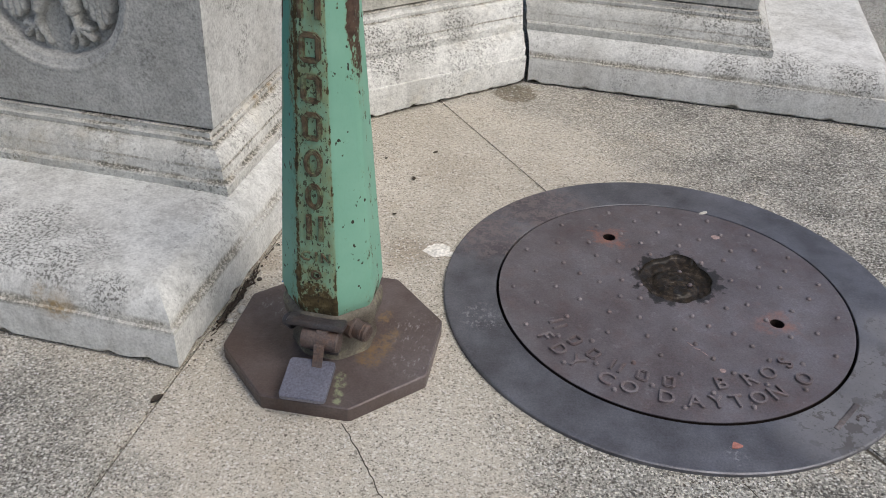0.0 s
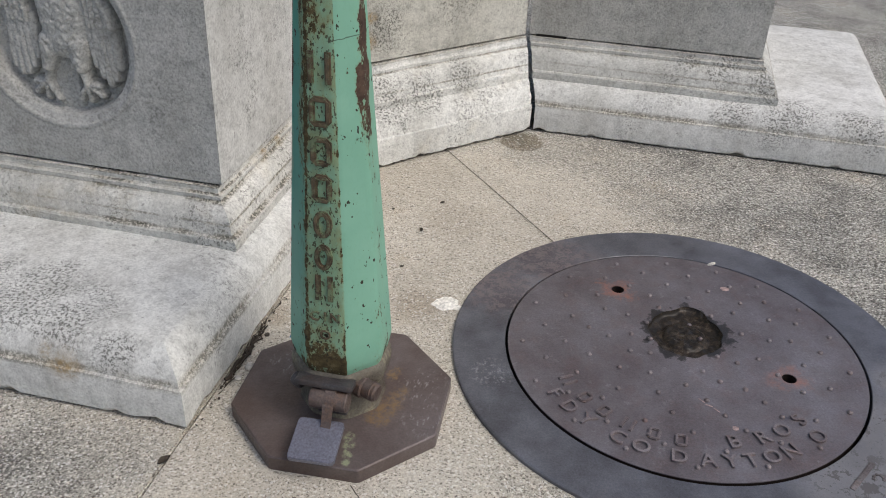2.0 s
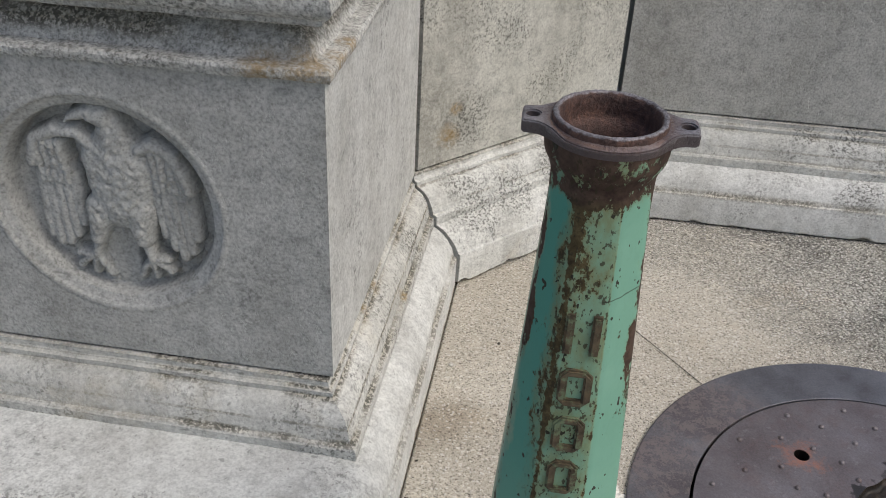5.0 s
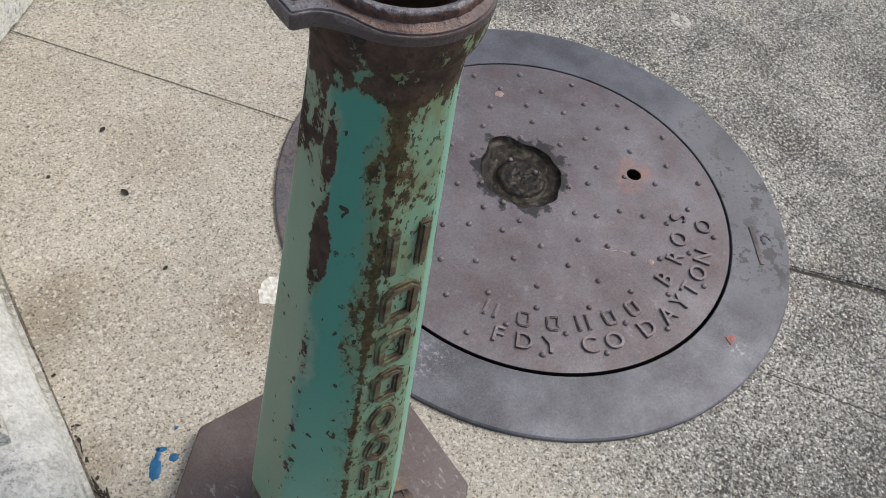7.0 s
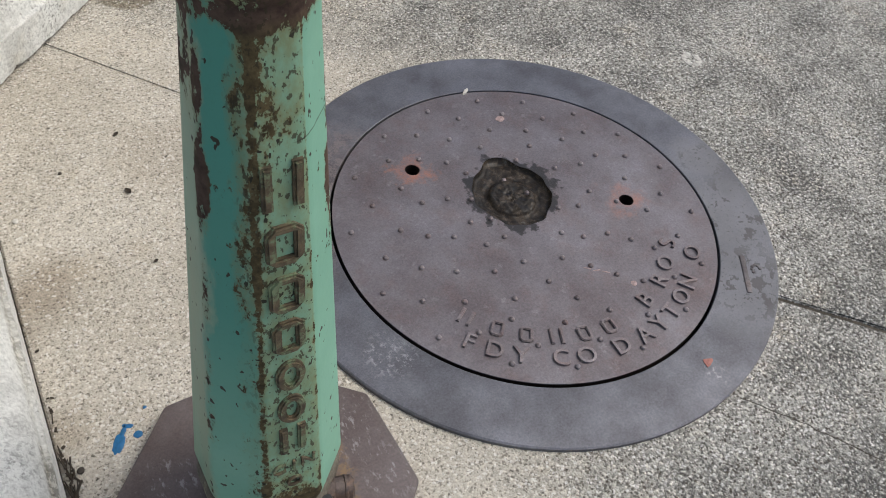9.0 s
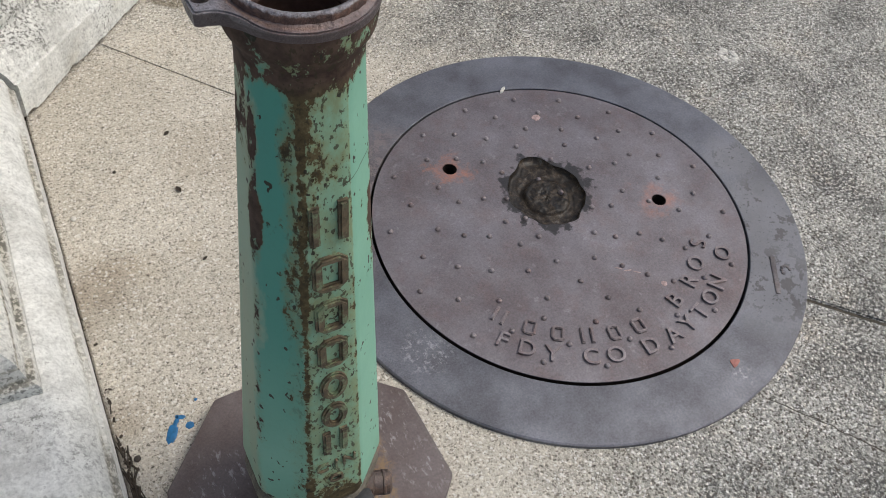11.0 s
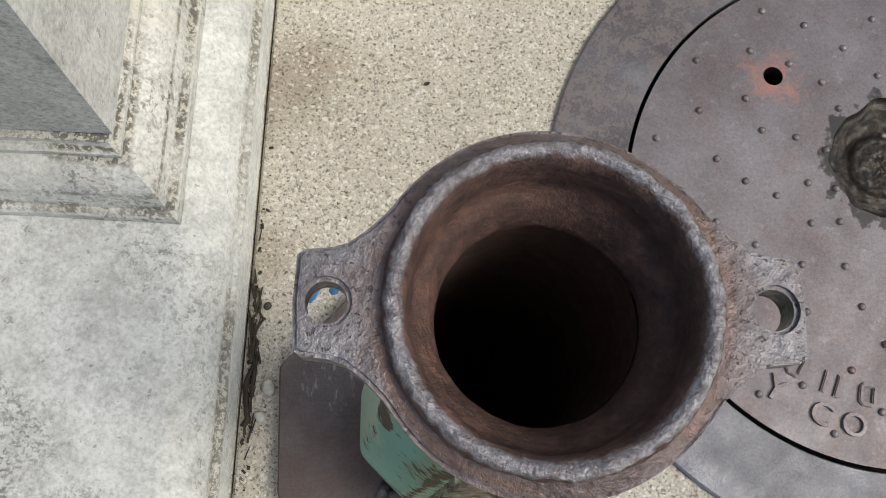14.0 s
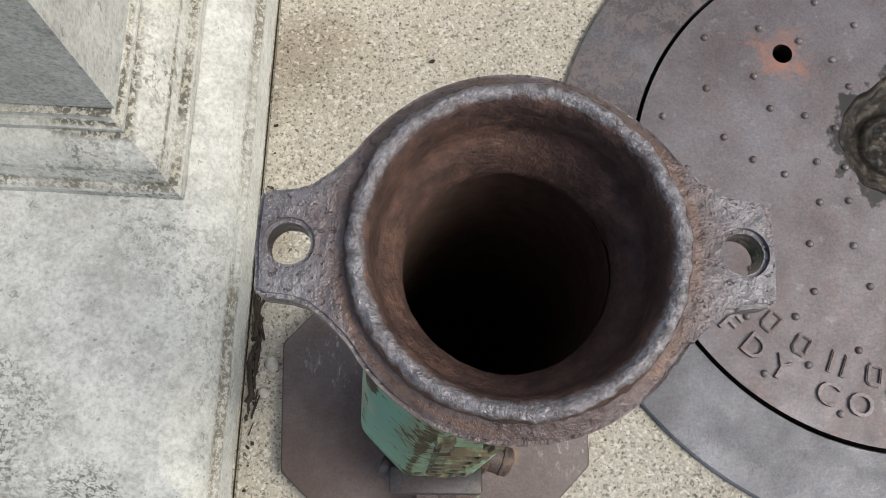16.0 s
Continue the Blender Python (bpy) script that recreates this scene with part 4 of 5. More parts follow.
def diagonal_wall():
    """The wall that closes the corner between the pedestals, with the same base moulding; open joints at both ends."""
    a = CORNER + uy * LENGTH
    b = INNER
    d = (b - a).normalized()
    length = (b - a).length
    back = Vector((-d.y, d.x, 0))
    m = Matrix((( d.x, back.x, 0, a.x), (d.y, back.y, 0, a.y), (0, 0, 1, 0), (0, 0, 0, 1)))
    p = holder("wall_diagonal", m, "pale lichen-stained limestone wall with a moulded base between two pedestals", "wall", kind="structure")
    k = math.tan(radians(22.5))

    def run(name, prof, material, gaps, wear, deep=0.4):
        bm = bmesh.new()
        loops = []
        n = 110
        pts = [*prof, (deep, prof[-1][1]), (deep, prof[0][1])]
        for i in range(n + 1):
            f = i / n
            lp = []
            for inset, z in pts:
                x0, x1 = -inset * k + gaps[0], length + inset * k - gaps[1]
                if name == "wall_panel":
                    x0 += 1.41 * flare(z + 0.001)
                if wear:
                    x0 += 0.0035 * noise.noise(Vector((inset * 90, z * 90, 2.0)))
                    x1 += 0.0035 * noise.noise(Vector((inset * 90, z * 90, 6.0)))
                lp.append((x0 + (x1 - x0) * f, inset, z))
            loops.append(lp)
        loft(bm, loops)
        if wear:
            for v in bm.verts:
                v.co += Vector(noise.noise_vector(v.co * 18 + Vector((0, 7, 0)))) * wear + Vector(noise.noise_vector(v.co * 60)) * wear * 0.6
                if v.co.z < 0.012:
                    v.co.z += 0.002 + max(0.0, noise.noise(v.co * 24) - 0.1) * 0.02 + max(0.0, noise.noise(v.co * 80)) * 0.005
        part(name, bm, material, p, smooth=True, angle=28)

    run("base_moulding", BASE + MOULD, M_WALL_MOULD, (0.0085, 0.0075), 0.0018)
    run("bedding", [(0.014, -0.012), (0.014, 0.02)], M_SOIL, (0.004, 0.004), 0.0)
    # The panel's unseen upper part is raised to 2.2 to block sky light.
    run("wall_panel", [(DIE, DIE_FOOT), (DIE, DIE_TOP), (DIE, 2.2)], M_WALL, (0.0065, 0.0090), 0.0)


diagonal_wall()

# ---------------------------------------------------------------- manhole
FLOOR_TOP = 0.007


def letter_mesh(ch, height, extrude):
    """A letter of the built-in font as a mesh, its middle at the origin."""
    cu = bpy.data.curves.new("letter", "FONT")
    cu.body, cu.size, cu.extrude, cu.bevel_depth = ch, height * 1.42, extrude, height * 0.012
    cu.align_x, cu.align_y = "CENTER", "CENTER"
    cu.resolution_u = 3
    tmp = new("letter_source", cu)
    bpy.context.view_layer.update()
    me = bpy.data.meshes.new_from_object(tmp.evaluated_get(bpy.context.evaluated_depsgraph_get()))
    bpy.data.objects.remove(tmp)
    bpy.data.curves.remove(cu)
    return me


def bar_mesh(w, h, t, stroke, sort="frame"):
    """A raised plain shape in place of a name's letter: an oblong frame, an oval ring or a pair of uprights."""
    bm = bmesh.new()
    if sort == "pair":
        for sx in (-1, 1):
            x0, x1 = sx * w / 2, sx * (w / 2 - stroke)
            prism(bm, [(min(x0, x1), -h / 2), (max(x0, x1), -h / 2), (max(x0, x1), h / 2), (min(x0, x1), h / 2)], [], -t, t)
    elif sort == "oval":
        oval = lambda a, b: [(a * math.cos(2 * math.pi * i / 24), b * math.sin(2 * math.pi * i / 24)) for i in range(24)]
        prism(bm, oval(w / 2, h / 2), [oval(w / 2 - stroke, h / 2 - stroke)], -t, t)
    else:
        c, s = stroke * 0.9, stroke
        out = [(-w / 2 + c, -h / 2), (w / 2 - c, -h / 2), (w / 2, -h / 2 + c), (w / 2, h / 2 - c), (w / 2 - c, h / 2), (-w / 2 + c, h / 2), (-w / 2, h / 2 - c), (-w / 2, -h / 2 + c)]
        inn = [(-w / 2 + s, -h / 2 + s), (w / 2 - s, -h / 2 + s), (w / 2 - s, h / 2 - s), (-w / 2 + s, h / 2 - s)]
        prism(bm, out, [inn], -t, t)
    bmesh.ops.recalc_face_normals(bm, faces=bm.faces[:])
    rim = [e for e in bm.edges if len(e.link_faces) == 2 and e.calc_face_angle(0) > 1.0 and min(v.co.z for v in e.verts) > 0]
    bmesh.ops.bevel(bm, geom=rim, offset=stroke * 0.24, segments=2, affect="EDGES")
    return bm


def manhole():
    fr = holder("manhole", Matrix.Translation(LID), "broad flat dark cast-iron manhole ring set in the paving", "manhole")
    bm = bmesh.new()
    loft(bm, [circle(r, 160, z) for r, z in ((0.3085, -0.05), (0.3085, FLOOR_TOP - 0.001), (0.3095, FLOOR_TOP), (0.398, FLOOR_TOP), (0.4005, FLOOR_TOP - 0.0015), (0.4008, -0.004), (0.385, -0.0135), (0.33, -0.05))], False, False)
    part("ring", bm, M_RING, fr, smooth=True, angle=30)
    # a worn raised casting mark, a bar and a crook
    bm = bmesh.new()
    mark = Matrix.Translation((0.203, -0.283, FLOOR_TOP + 0.0004)) @ pose(0, 0, 0, 0, 0, 46)
    box(bm, (0.074, 0.0085, 0.0022), mark, 0.0009, 2)
    for k in range(6):
        a = radians(-70 + 40 * k)
        q = mark @ Vector((0.012 + 0.009 * math.cos(a), -0.019 + 0.007 * math.sin(a), 0))
        rod(bm, q - Vector((0, 0, 0.001)), q + Vector((0, 0, 0.0010)), 0.0032, 8, 0.0024)
    part("casting_mark", bm, M_MARK, fr, "worn raised casting mark", smooth=True)
    bm = bmesh.new()
    loft(bm, [circle(r, 96, z) for r, z in ((0.33, -0.03), (0.295, -0.031), (0.295, -0.6), (0.001, -0.6))], False, False)
    part("shaft", bm, M_DARK, fr)

    lid = holder("manhole_cover", Matrix.Translation(LID), "round brown cast-iron manhole cover with studs, lettering and lifting holes", "manhole cover")
    hole_a = Vector((0.2010 * math.cos(radians(114.5)), 0.2010 * math.sin(radians(114.5)), 0))
    hole_b = Vector((0.1780 * math.cos(radians(-22.0)), 0.1780 * math.sin(radians(-22.0)), 0))
    dish = Vector((0.016, 0.049, 0))
    top = FLOOR_TOP + 0.0005
    def lobe(a):
        """The pocket's uneven outline: a round sink with a bay on one side."""
        d = math.degrees(math.atan2(math.sin(a - radians(70)), math.cos(a - radians(70))))
        return 0.065 * (1 + 0.36 * math.exp(-(d / 26) ** 2) + 0.03 * math.sin(3 * a + 1.0) + 0.025 * math.sin(7 * a) + 0.015 * math.sin(13 * a + 2))

    ring = [2 * math.pi * i / 72 for i in range(72)]
    bm = bmesh.new()
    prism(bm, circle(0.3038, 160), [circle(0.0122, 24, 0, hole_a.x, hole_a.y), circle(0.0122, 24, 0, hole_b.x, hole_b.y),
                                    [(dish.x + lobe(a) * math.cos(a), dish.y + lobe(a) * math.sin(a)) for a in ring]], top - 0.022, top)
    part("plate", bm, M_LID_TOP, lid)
    # the sunk middle pocket, choked with dirt, with a round boss in it
    bm = bmesh.new()
    steps = [(1.004, 0.0), (0.985, -0.004), (0.96, -0.0075), (0.90, -0.0095), (0.78, -0.0105), (0.68, -0.0115), (0.61, -0.0105), (0.56, -0.0066), (0.50, -0.0052), (0.02, -0.0056)]

    def depth_at(k):
        for (k0, z0), (k1, z1) in zip(steps, steps[1:]):
            if k >= k1:
                return z1 + (z0 - z1) * (k - k1) / (k0 - k1)
        return steps[-1][1]

    loops = []
    for i in range(41):
        k = 1.004 - 0.99 * i / 40
        full = max(0.0, min(1.0, (k - 0.62) / 0.2))
        lp = []
        for a in ring:
            r = k * (lobe(a) * full + 0.065 * (1 - full))
            z = depth_at(k)
            p = Vector((r * math.cos(a), r * math.sin(a), 0))
            if i > 2:
                z += 0.0022 * noise.noise(p * 70) + 0.0014 * noise.noise(p * 160 + Vector((3, 0, 0))) + 0.0012 * noise.noise(p * 420)
            lp.append((p.x, p.y, z))
        loops.append(lp)
    loft(bm, loops, False, True)
    part("pick_pocket", bm, M_POCKET, lid, "sunk round pocket filled with dark wet dirt", smooth=True, angle=80, at=Matrix.Translation((dish.x, dish.y, top)))
    # studs on seven rings
    bm = bmesh.new()
    loft(bm, [circle(r, 10, z) for r, z in ((0.0046, -0.001), (0.0044, 0.0014), (0.0034, 0.0034), (0.0012, 0.0042))], False, True)
    stud = link_mesh("stud", bm, M_LID, True, 80)
    rings = {0.0590: (45, 149, 189, 292, 346), 0.0925: (69, 121, 152, 183, 222, 261, 299, 341), 0.1283: (24, 54, 97, 128, 164, 203, 240, 275, 310, 352),
             0.1660: (12, 44, 74, 99, 135, 159, 186, 219, 252, 281, 309, 338), 0.2036: (10, 28, 46, 64, 86, 107, 128, 153, 175, 199, 219, 241, 262, 286, 307, 330, 351),
             0.2425: (1, 21, 39, 56, 75, 96, 115, 140, 165, 187, 209, 229, 251, 273, 295, 316, 338), 0.2785: (10, 28, 47, 64, 84, 105, 128, 152, 177, 199, 221, 240, 262, 284, 305, 328, 350)}
    for r, turns in rings.items():
        for turn in turns:
            a = radians(turn)
            q = Vector((r * math.cos(a), r * math.sin(a), 0))
            for hole in (hole_a, hole_b):
                if (q - hole).length < 0.0185:
                    q = hole + (q - hole).normalized() * 0.0185
            away = (q - dish)
            sunk = away.length < 0.93 * lobe(math.atan2(away.y, away.x))
            s = new("stud", stud)
            s.parent = lid
            s.location = (q.x, q.y, top - (0.0056 if away.length < 0.036 else 0.0098) if sunk else top)
    meshes = {}

    def place(ch, r, deg, h):
        if ch not in meshes:
            me = letter_mesh(ch, h, 0.0024)
            me.materials.append(M_LID)
            meshes[ch] = me
        o = new("letter", meshes[ch])
        o.parent = lid
        a = radians(deg)
        o.matrix_basis = Matrix.Translation((r * math.cos(a), r * math.sin(a), top + 0.0012)) @ Matrix.Rotation(a + math.pi / 2, 4, "Z")

    for ch, deg in zip("FDYCODAYTONO", (-152.7, -144.6, -136.6, -124.3, -116.0, -103.6, -94.3, -87.0, -80.0, -72.3, -64.8, -51.2)):
        place(ch, 0.2640, deg, 0.026)
    for ch, deg in zip("BROS", (-82.4, -70.0, -60.0, -49.0)):
        place(ch, 0.2245, deg, 0.026)
    bars = {sort: link_mesh("letter_bar", bar_mesh(0.020, 0.026, 0.0026, 0.0050, sort), M_LID) for sort in ("frame", "pair")}
    for deg, sort in zip((-157.5, -145.5, -135.0, -124.0, -113.4, -103.0), ("pair", "frame", "frame", "pair", "frame", "frame")):
        o = new("letter_bar", bars[sort])
        o.parent = lid
        a = radians(deg)
        o.matrix_basis = Matrix.Translation((0.2265 * math.cos(a), 0.2265 * math.sin(a), top + 0.0012)) @ Matrix.Rotation(a + math.pi / 2, 4, "Z")


def lid_material():
    """The cover's top: the iron skin with orange rust round the two holes and a dark wet stain about the pocket."""
    m = Nodes("lid_top_iron", 0.5, 0.5, 0.5)
    c = m.mix(m.ramp(m.noise(7, 6, 0.65), (0.36, 0.0), (0.68, 1.0)), (0.134, 0.114, 0.119), (0.221, 0.209, 0.225))
    c = m.mix(m.math("MULTIPLY", m.ramp(m.noise(24, 6, 0.7), (0.50, 0.0), (0.68, 1.0)), 0.26), c, (0.17, 0.095, 0.08))
    c = m.mix(m.math("MULTIPLY", m.ramp(m.noise(60, 4, 0.7), (0.60, 0.0), (0.68, 1.0)), 0.35), c, (0.30, 0.29, 0.30))
    c = m.mix(1.0, c, m.ramp(m.noise(300, 3, 0.7), (0.25, 0.75), (0.75, 1.2)), "MULTIPLY")

    def around(x, y):
        n = m.t.nodes.new("ShaderNodeVectorMath")
        n.operation = "DISTANCE"
        m.link(m.co, n.inputs[0])
        n.inputs[1].default_value = (x, y, 0.0)
        return n.outputs["Value"]

    for r, a, s in ((0.201, 114.5, 0.9), (0.178, -22, 0.5)):
        d = m.math("ADD", around(r * math.cos(radians(a)), r * math.sin(radians(a))), m.math("MULTIPLY", m.noise(34, 6, 0.75), 0.16))
        c = m.mix(m.math("MULTIPLY", m.ramp(d, (0.078, 1.0), (0.118, 0.0)), s), c, (0.44, 0.18, 0.11))
    # Walls below the top are painted near-black, putting shade into the lifting holes.
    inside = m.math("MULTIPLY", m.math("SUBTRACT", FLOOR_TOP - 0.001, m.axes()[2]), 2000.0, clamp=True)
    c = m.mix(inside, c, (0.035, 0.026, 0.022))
    near = m.math("MINIMUM", around(0.018, 0.050), m.math("ADD", around(0.033, 0.096), 0.037))
    wet = m.ramp(m.math("ADD", near, m.math("MULTIPLY", m.noise(42, 3, 0.6), 0.085)), (0.1165, 1.0), (0.1195, 0.0))
    c = m.mix(m.math("MULTIPLY", wet, 0.95), c, (0.014, 0.012, 0.011))
    m.colour(c)
    r = m.ramp(m.noise(40, 5, 0.6), (0.3, 0.38), (0.7, 0.60))
    m.rough(m.mix(wet, r, (0.36,) * 3))
    m.put(m.bsdf.inputs["Metallic"], m.math("MULTIPLY", m.math("SUBTRACT", 1.0, wet), 0.5))
    m.bump(m.math("ADD", m.noise(420, 4, 0.7), m.math("MULTIPLY", m.noise(90, 3, 0.6), 0.7)), 0.4, 0.001)
    return m.mat


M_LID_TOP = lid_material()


def pocket_dirt():
    """Wet dirt and rust sludge in the pocket: black, brown and a little grey scum."""
    m = Nodes("pocket_dirt", 0.5, spec=0.2)
    c = m.ramp(m.noise(70, 6, 0.72), (0.36, (0.007, 0.006, 0.005)), (0.50, (0.018, 0.013, 0.008)), (0.58, (0.048, 0.034, 0.022)), (0.70, (0.105, 0.100, 0.090)))
    m.colour(c)
    m.rough(m.ramp(m.noise(90, 4, 0.6), (0.35, 0.3), (0.6, 0.75)))
    m.bump(m.noise(220, 5, 0.72), 0.4, 0.002)
    m.bsdf.inputs["Coat Weight"].default_value = 0.18
    m.bsdf.inputs["Coat Roughness"].default_value = 0.34
    m.bsdf.inputs["Coat IOR"].default_value = 1.6
    return m.mat


M_POCKET = pocket_dirt()
manhole()

# ---------------------------------------------------------------- fountain post
POST = Matrix.Translation((-0.0240, 1.3040, 0)) @ pose(0, 0, 0, 0, 0, -12.0)
# the post stands a little out of plumb on its plate
top_at = POST.inverted() @ Vector((-0.0212, 1.3025, 0.751))
LEANING = Vector((0, 0, 1)).rotation_difference(top_at.normalized()).to_matrix().to_4x4()


def octagon(r, z, soft=0.16, blend=0.0, per=5):
    """An octagon of circumradius r with flats square to the axes and softened corners; blend 1 makes it a circle."""
    pts = []
    v = [Vector((r * math.cos(radians(22.5 + 45 * k)), r * math.sin(radians(22.5 + 45 * k)))) for k in range(8)]
    for k in range(8):
        a, b, c = v[k - 1], v[k], v[(k + 1) % 8]
        p, q = b.lerp(a, soft), b.lerp(c, soft)
        for i in range(per):
            t = i / (per - 1)
            w = p.lerp(b, t).lerp(b.lerp(q, t), t)
            round_r = w.normalized() * r * 0.965
            w = w.lerp(round_r, blend)
            pts.append((w.x, w.y, z))
    return pts


def fountain_post():
    post = holder("drinking_fountain_post", POST, "chipped green cast-iron fountain post with raised lettering and open top", "fountain post")
    bm = bmesh.new()
    R = 0.1750
    loft(bm, [octagon(R, 0.0, 0.03, per=3), octagon(R, 0.023, 0.03, per=3), octagon(R - 0.002, 0.0252, 0.03, per=3), octagon(0.06, 0.0256, 0.03, per=3)])
    part("base_plate", bm, M_PLATE_TOP, post, "dark rusty octagonal iron base plate", smooth=True, angle=30, at=pose(0, 0, 0, 0, 0, 2))
    bm = bmesh.new()
    loft(bm, [octagon(r, z, 0.2) for r, z in ((0.072, 0.020), (0.068, 0.028), (0.066, 0.060), (0.069, 0.074), (0.0745, 0.080), (0.0775, 0.086), (0.0790, 0.098), (0.0785, 0.106), (0.0755, 0.112), (0.069, 0.117))])
    part("collar", bm, M_COLLAR, post, "rust-stained iron foot collar", smooth=True, angle=30)

    bm = bmesh.new()
    prof = [(0.068, 0.108, 0.12, 0), (0.0725, 0.116, 0.12, 0), (0.0755, 0.128, 0.12, 0), (0.0775, 0.14, 0.12, 0)]
    for i in range(1, 21):
        z = 0.14 + (0.665 - 0.14) * i / 20
        prof.append((0.0775 + (0.0449 - 0.0775) * i / 20, z, 0.12 + 0.1 * i / 20, 0.0))
    prof += [(0.0440, 0.6840, 0.25, 0.20), (0.0436, 0.7000, 0.3, 0.5), (0.0437, 0.7120, 0.3, 0.8), (0.0445, 0.7220, 0.3, 1.0)]
    inner = [(0.0415, 0.7220, 0.3, 1.0), (0.0405, 0.60, 0.3, 1.0), (0.0405, 0.12, 0.3, 1.0)]
    loft(bm, [octagon(r, z, s, b) for r, z, s, b in prof + inner], True, True)
    part("shaft", bm, M_PAINT, post, smooth=True, angle=32, at=LEANING)

    bm = bmesh.new()
    lathe(bm, [(0.0425, 0.7120), (0.0436, 0.7165), (0.0452, 0.7200), (0.0470, 0.7228), (0.0482, 0.7262), (0.0488, 0.7305), (0.0492, 0.7360), (0.0495, 0.7415)], 72)
    part("neck", bm, M_PAINT, post, "brown rusty iron neck with green paint remnants", smooth=True, angle=40, at=LEANING)

    # flange with two drilled ears
    ear = [(0.0440, 0.0245), (0.0490, 0.0195), (0.0538, 0.0160), (0.0580, 0.0147), (0.0650, 0.0140), (0.0670, 0.0125), (0.0676, 0.0)]
    right = ear + [(x, -y) for x, y in ear[-2::-1]]
    top_arc = [(0.0500 * math.cos(radians(a)), 0.0500 * math.sin(radians(a))) for a in range(32, 149, 4)]
    outline = right[::-1] + top_arc + [(-x, y) for x, y in right] + [(-x, -y) for x, y in top_arc]
    bm = bmesh.new()
    holes = [circle(0.0056, 18, 0, 0.0590, 0), circle(0.0056, 18, 0, -0.0590, 0), circle(0.0425, 64)]
    prism(bm, outline, holes, 0.7400, 0.7510)
    bmesh.ops.recalc_face_normals(bm, faces=bm.faces[:])
    rim = [e for e in bm.edges if len(e.link_faces) == 2 and e.calc_face_angle(0) > 1.0]
    bmesh.ops.bevel(bm, geom=rim, offset=0.0012, segments=2, affect="EDGES")
    # the top falls away from the rim between the ears
    for v in bm.verts:
        if v.co.z > 0.7465 and v.co.xy.length > 0.0455:
            k = max(0.0, min(1.0, (0.047 - abs(v.co.x)) / 0.016))
            v.co.z -= 0.0030 * k * k * (3 - 2 * k)
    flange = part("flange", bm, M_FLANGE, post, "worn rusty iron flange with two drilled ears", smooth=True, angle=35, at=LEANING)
    bm = bmesh.new()
    socket = [(0.0448, 0.7485), (0.0447, 0.7520), (0.0444, 0.7544), (0.0435, 0.7560), (0.0421, 0.7566), (0.0406, 0.7561), (0.0394, 0.7548), (0.0384, 0.7525), (0.0379, 0.7485), (0.0377, 0.7440), (0.0376, 0.7400),
              (0.0373, 0.7372), (0.0365, 0.7352), (0.0350, 0.7335), (0.0332, 0.7312), (0.0317, 0.7285), (0.0305, 0.7258), (0.0299, 0.7235), (0.0301, 0.7205)]
    fine = [((a[0] * (2 - k) + b[0] * k) / 2, (a[1] * (2 - k) + b[1] * k) / 2) for a, b in zip(socket, socket[1:]) for k in (0, 1)] + socket[-1:]
    lathe(bm, fine, 256, False, False)
    for v in bm.verts:
        if v.co.z > 0.70:
            n = noise.noise(v.co * 520) * 0.0006 + noise.noise(v.co * 240) * 0.0005 + noise.noise(v.co * 90) * 0.0006
            n = n if v.co.z > 0.742 else n * 0.6 + noise.noise(v.co * 45) * 0.0009
            v.co += Vector((v.co.x, v.co.y, 0.03)).normalized() * n
    part("socket", bm, M_BORE_RIM, flange, "rough raised rim round a dark rusty bore", smooth=True, angle=50)
    bm = bmesh.new()
    lathe(bm, [(0.0301, 0.7207), (0.0335, 0.7150), (0.0350, 0.7050), (0.0352, 0.60), (0.0352, 0.125)], 64, False, True)
    part("bore", bm, M_DARK_RUST, flange, "black rusted bore of the post", smooth=True)

    # lettered face: local -y
    def face_y(z):
        r = 0.0775 + (0.0449 - 0.0775) * max(0.0, (z - 0.14)) / 0.525
        return -r * math.cos(radians(22.5))

    lean = math.atan2((0.0775 - 0.0449) * math.cos(radians(22.5)), 0.525)
    sorts = ("pair", "frame", "frame", "frame", "oval", "oval", "pair")
    for k, (z, sort) in enumerate(zip((0.577, 0.521, 0.468, 0.416, 0.364, 0.314, 0.265), sorts)):
        me = link_mesh("letter_bar", bar_mesh(0.030 - 0.0008 * k, 0.040, 0.0042, 0.0078, sort), M_GRIME, True, 35)
        o = new("letter_bar", me)
        o.parent = post
        o.matrix_basis = LEANING @ Matrix.Translation((0.0, face_y(z), z)) @ pose(0, 0, 0, 90 - math.degrees(lean), 0, 0)
    for ch, x, z, h in (("C", -0.0150, 0.217, 0.015), ("I", 0.0, 0.217, 0.015), ("N", 0.0145, 0.217, 0.015), ("O", 0.0, 0.187, 0.015)):
        me = letter_mesh(ch, h, 0.0026)
        me.materials.append(M_GRIME)
        o = new("letter", me)
        o.parent = post
        o.matrix_basis = LEANING @ Matrix.Translation((x, face_y(z), z)) @ pose(0, 0, 0, 90 - math.degrees(lean), 0, 0)

    # foot pedal on the lettered side
    bm = bmesh.new()
    box(bm, (0.088, 0.026, 0.011), pose(0.000, -0.077, 0.106, -10, 0, 0), 0.0035)
    part("hinge_lip", bm, M_HINGE, post, "dark iron lip over the pedal hinge", smooth=True)
    bm = bmesh.new()
    box(bm, (0.046, 0.016, 0.05), pose(0.010, -0.075, 0.076), 0.003)
    part("hinge_lug", bm, M_HINGE, post, smooth=True)
    bm = bmesh.new()
    rod(bm, (-0.020, -0.088, 0.084), (0.038, -0.088, 0.084), 0.0160, 24, bevel=0.0025)
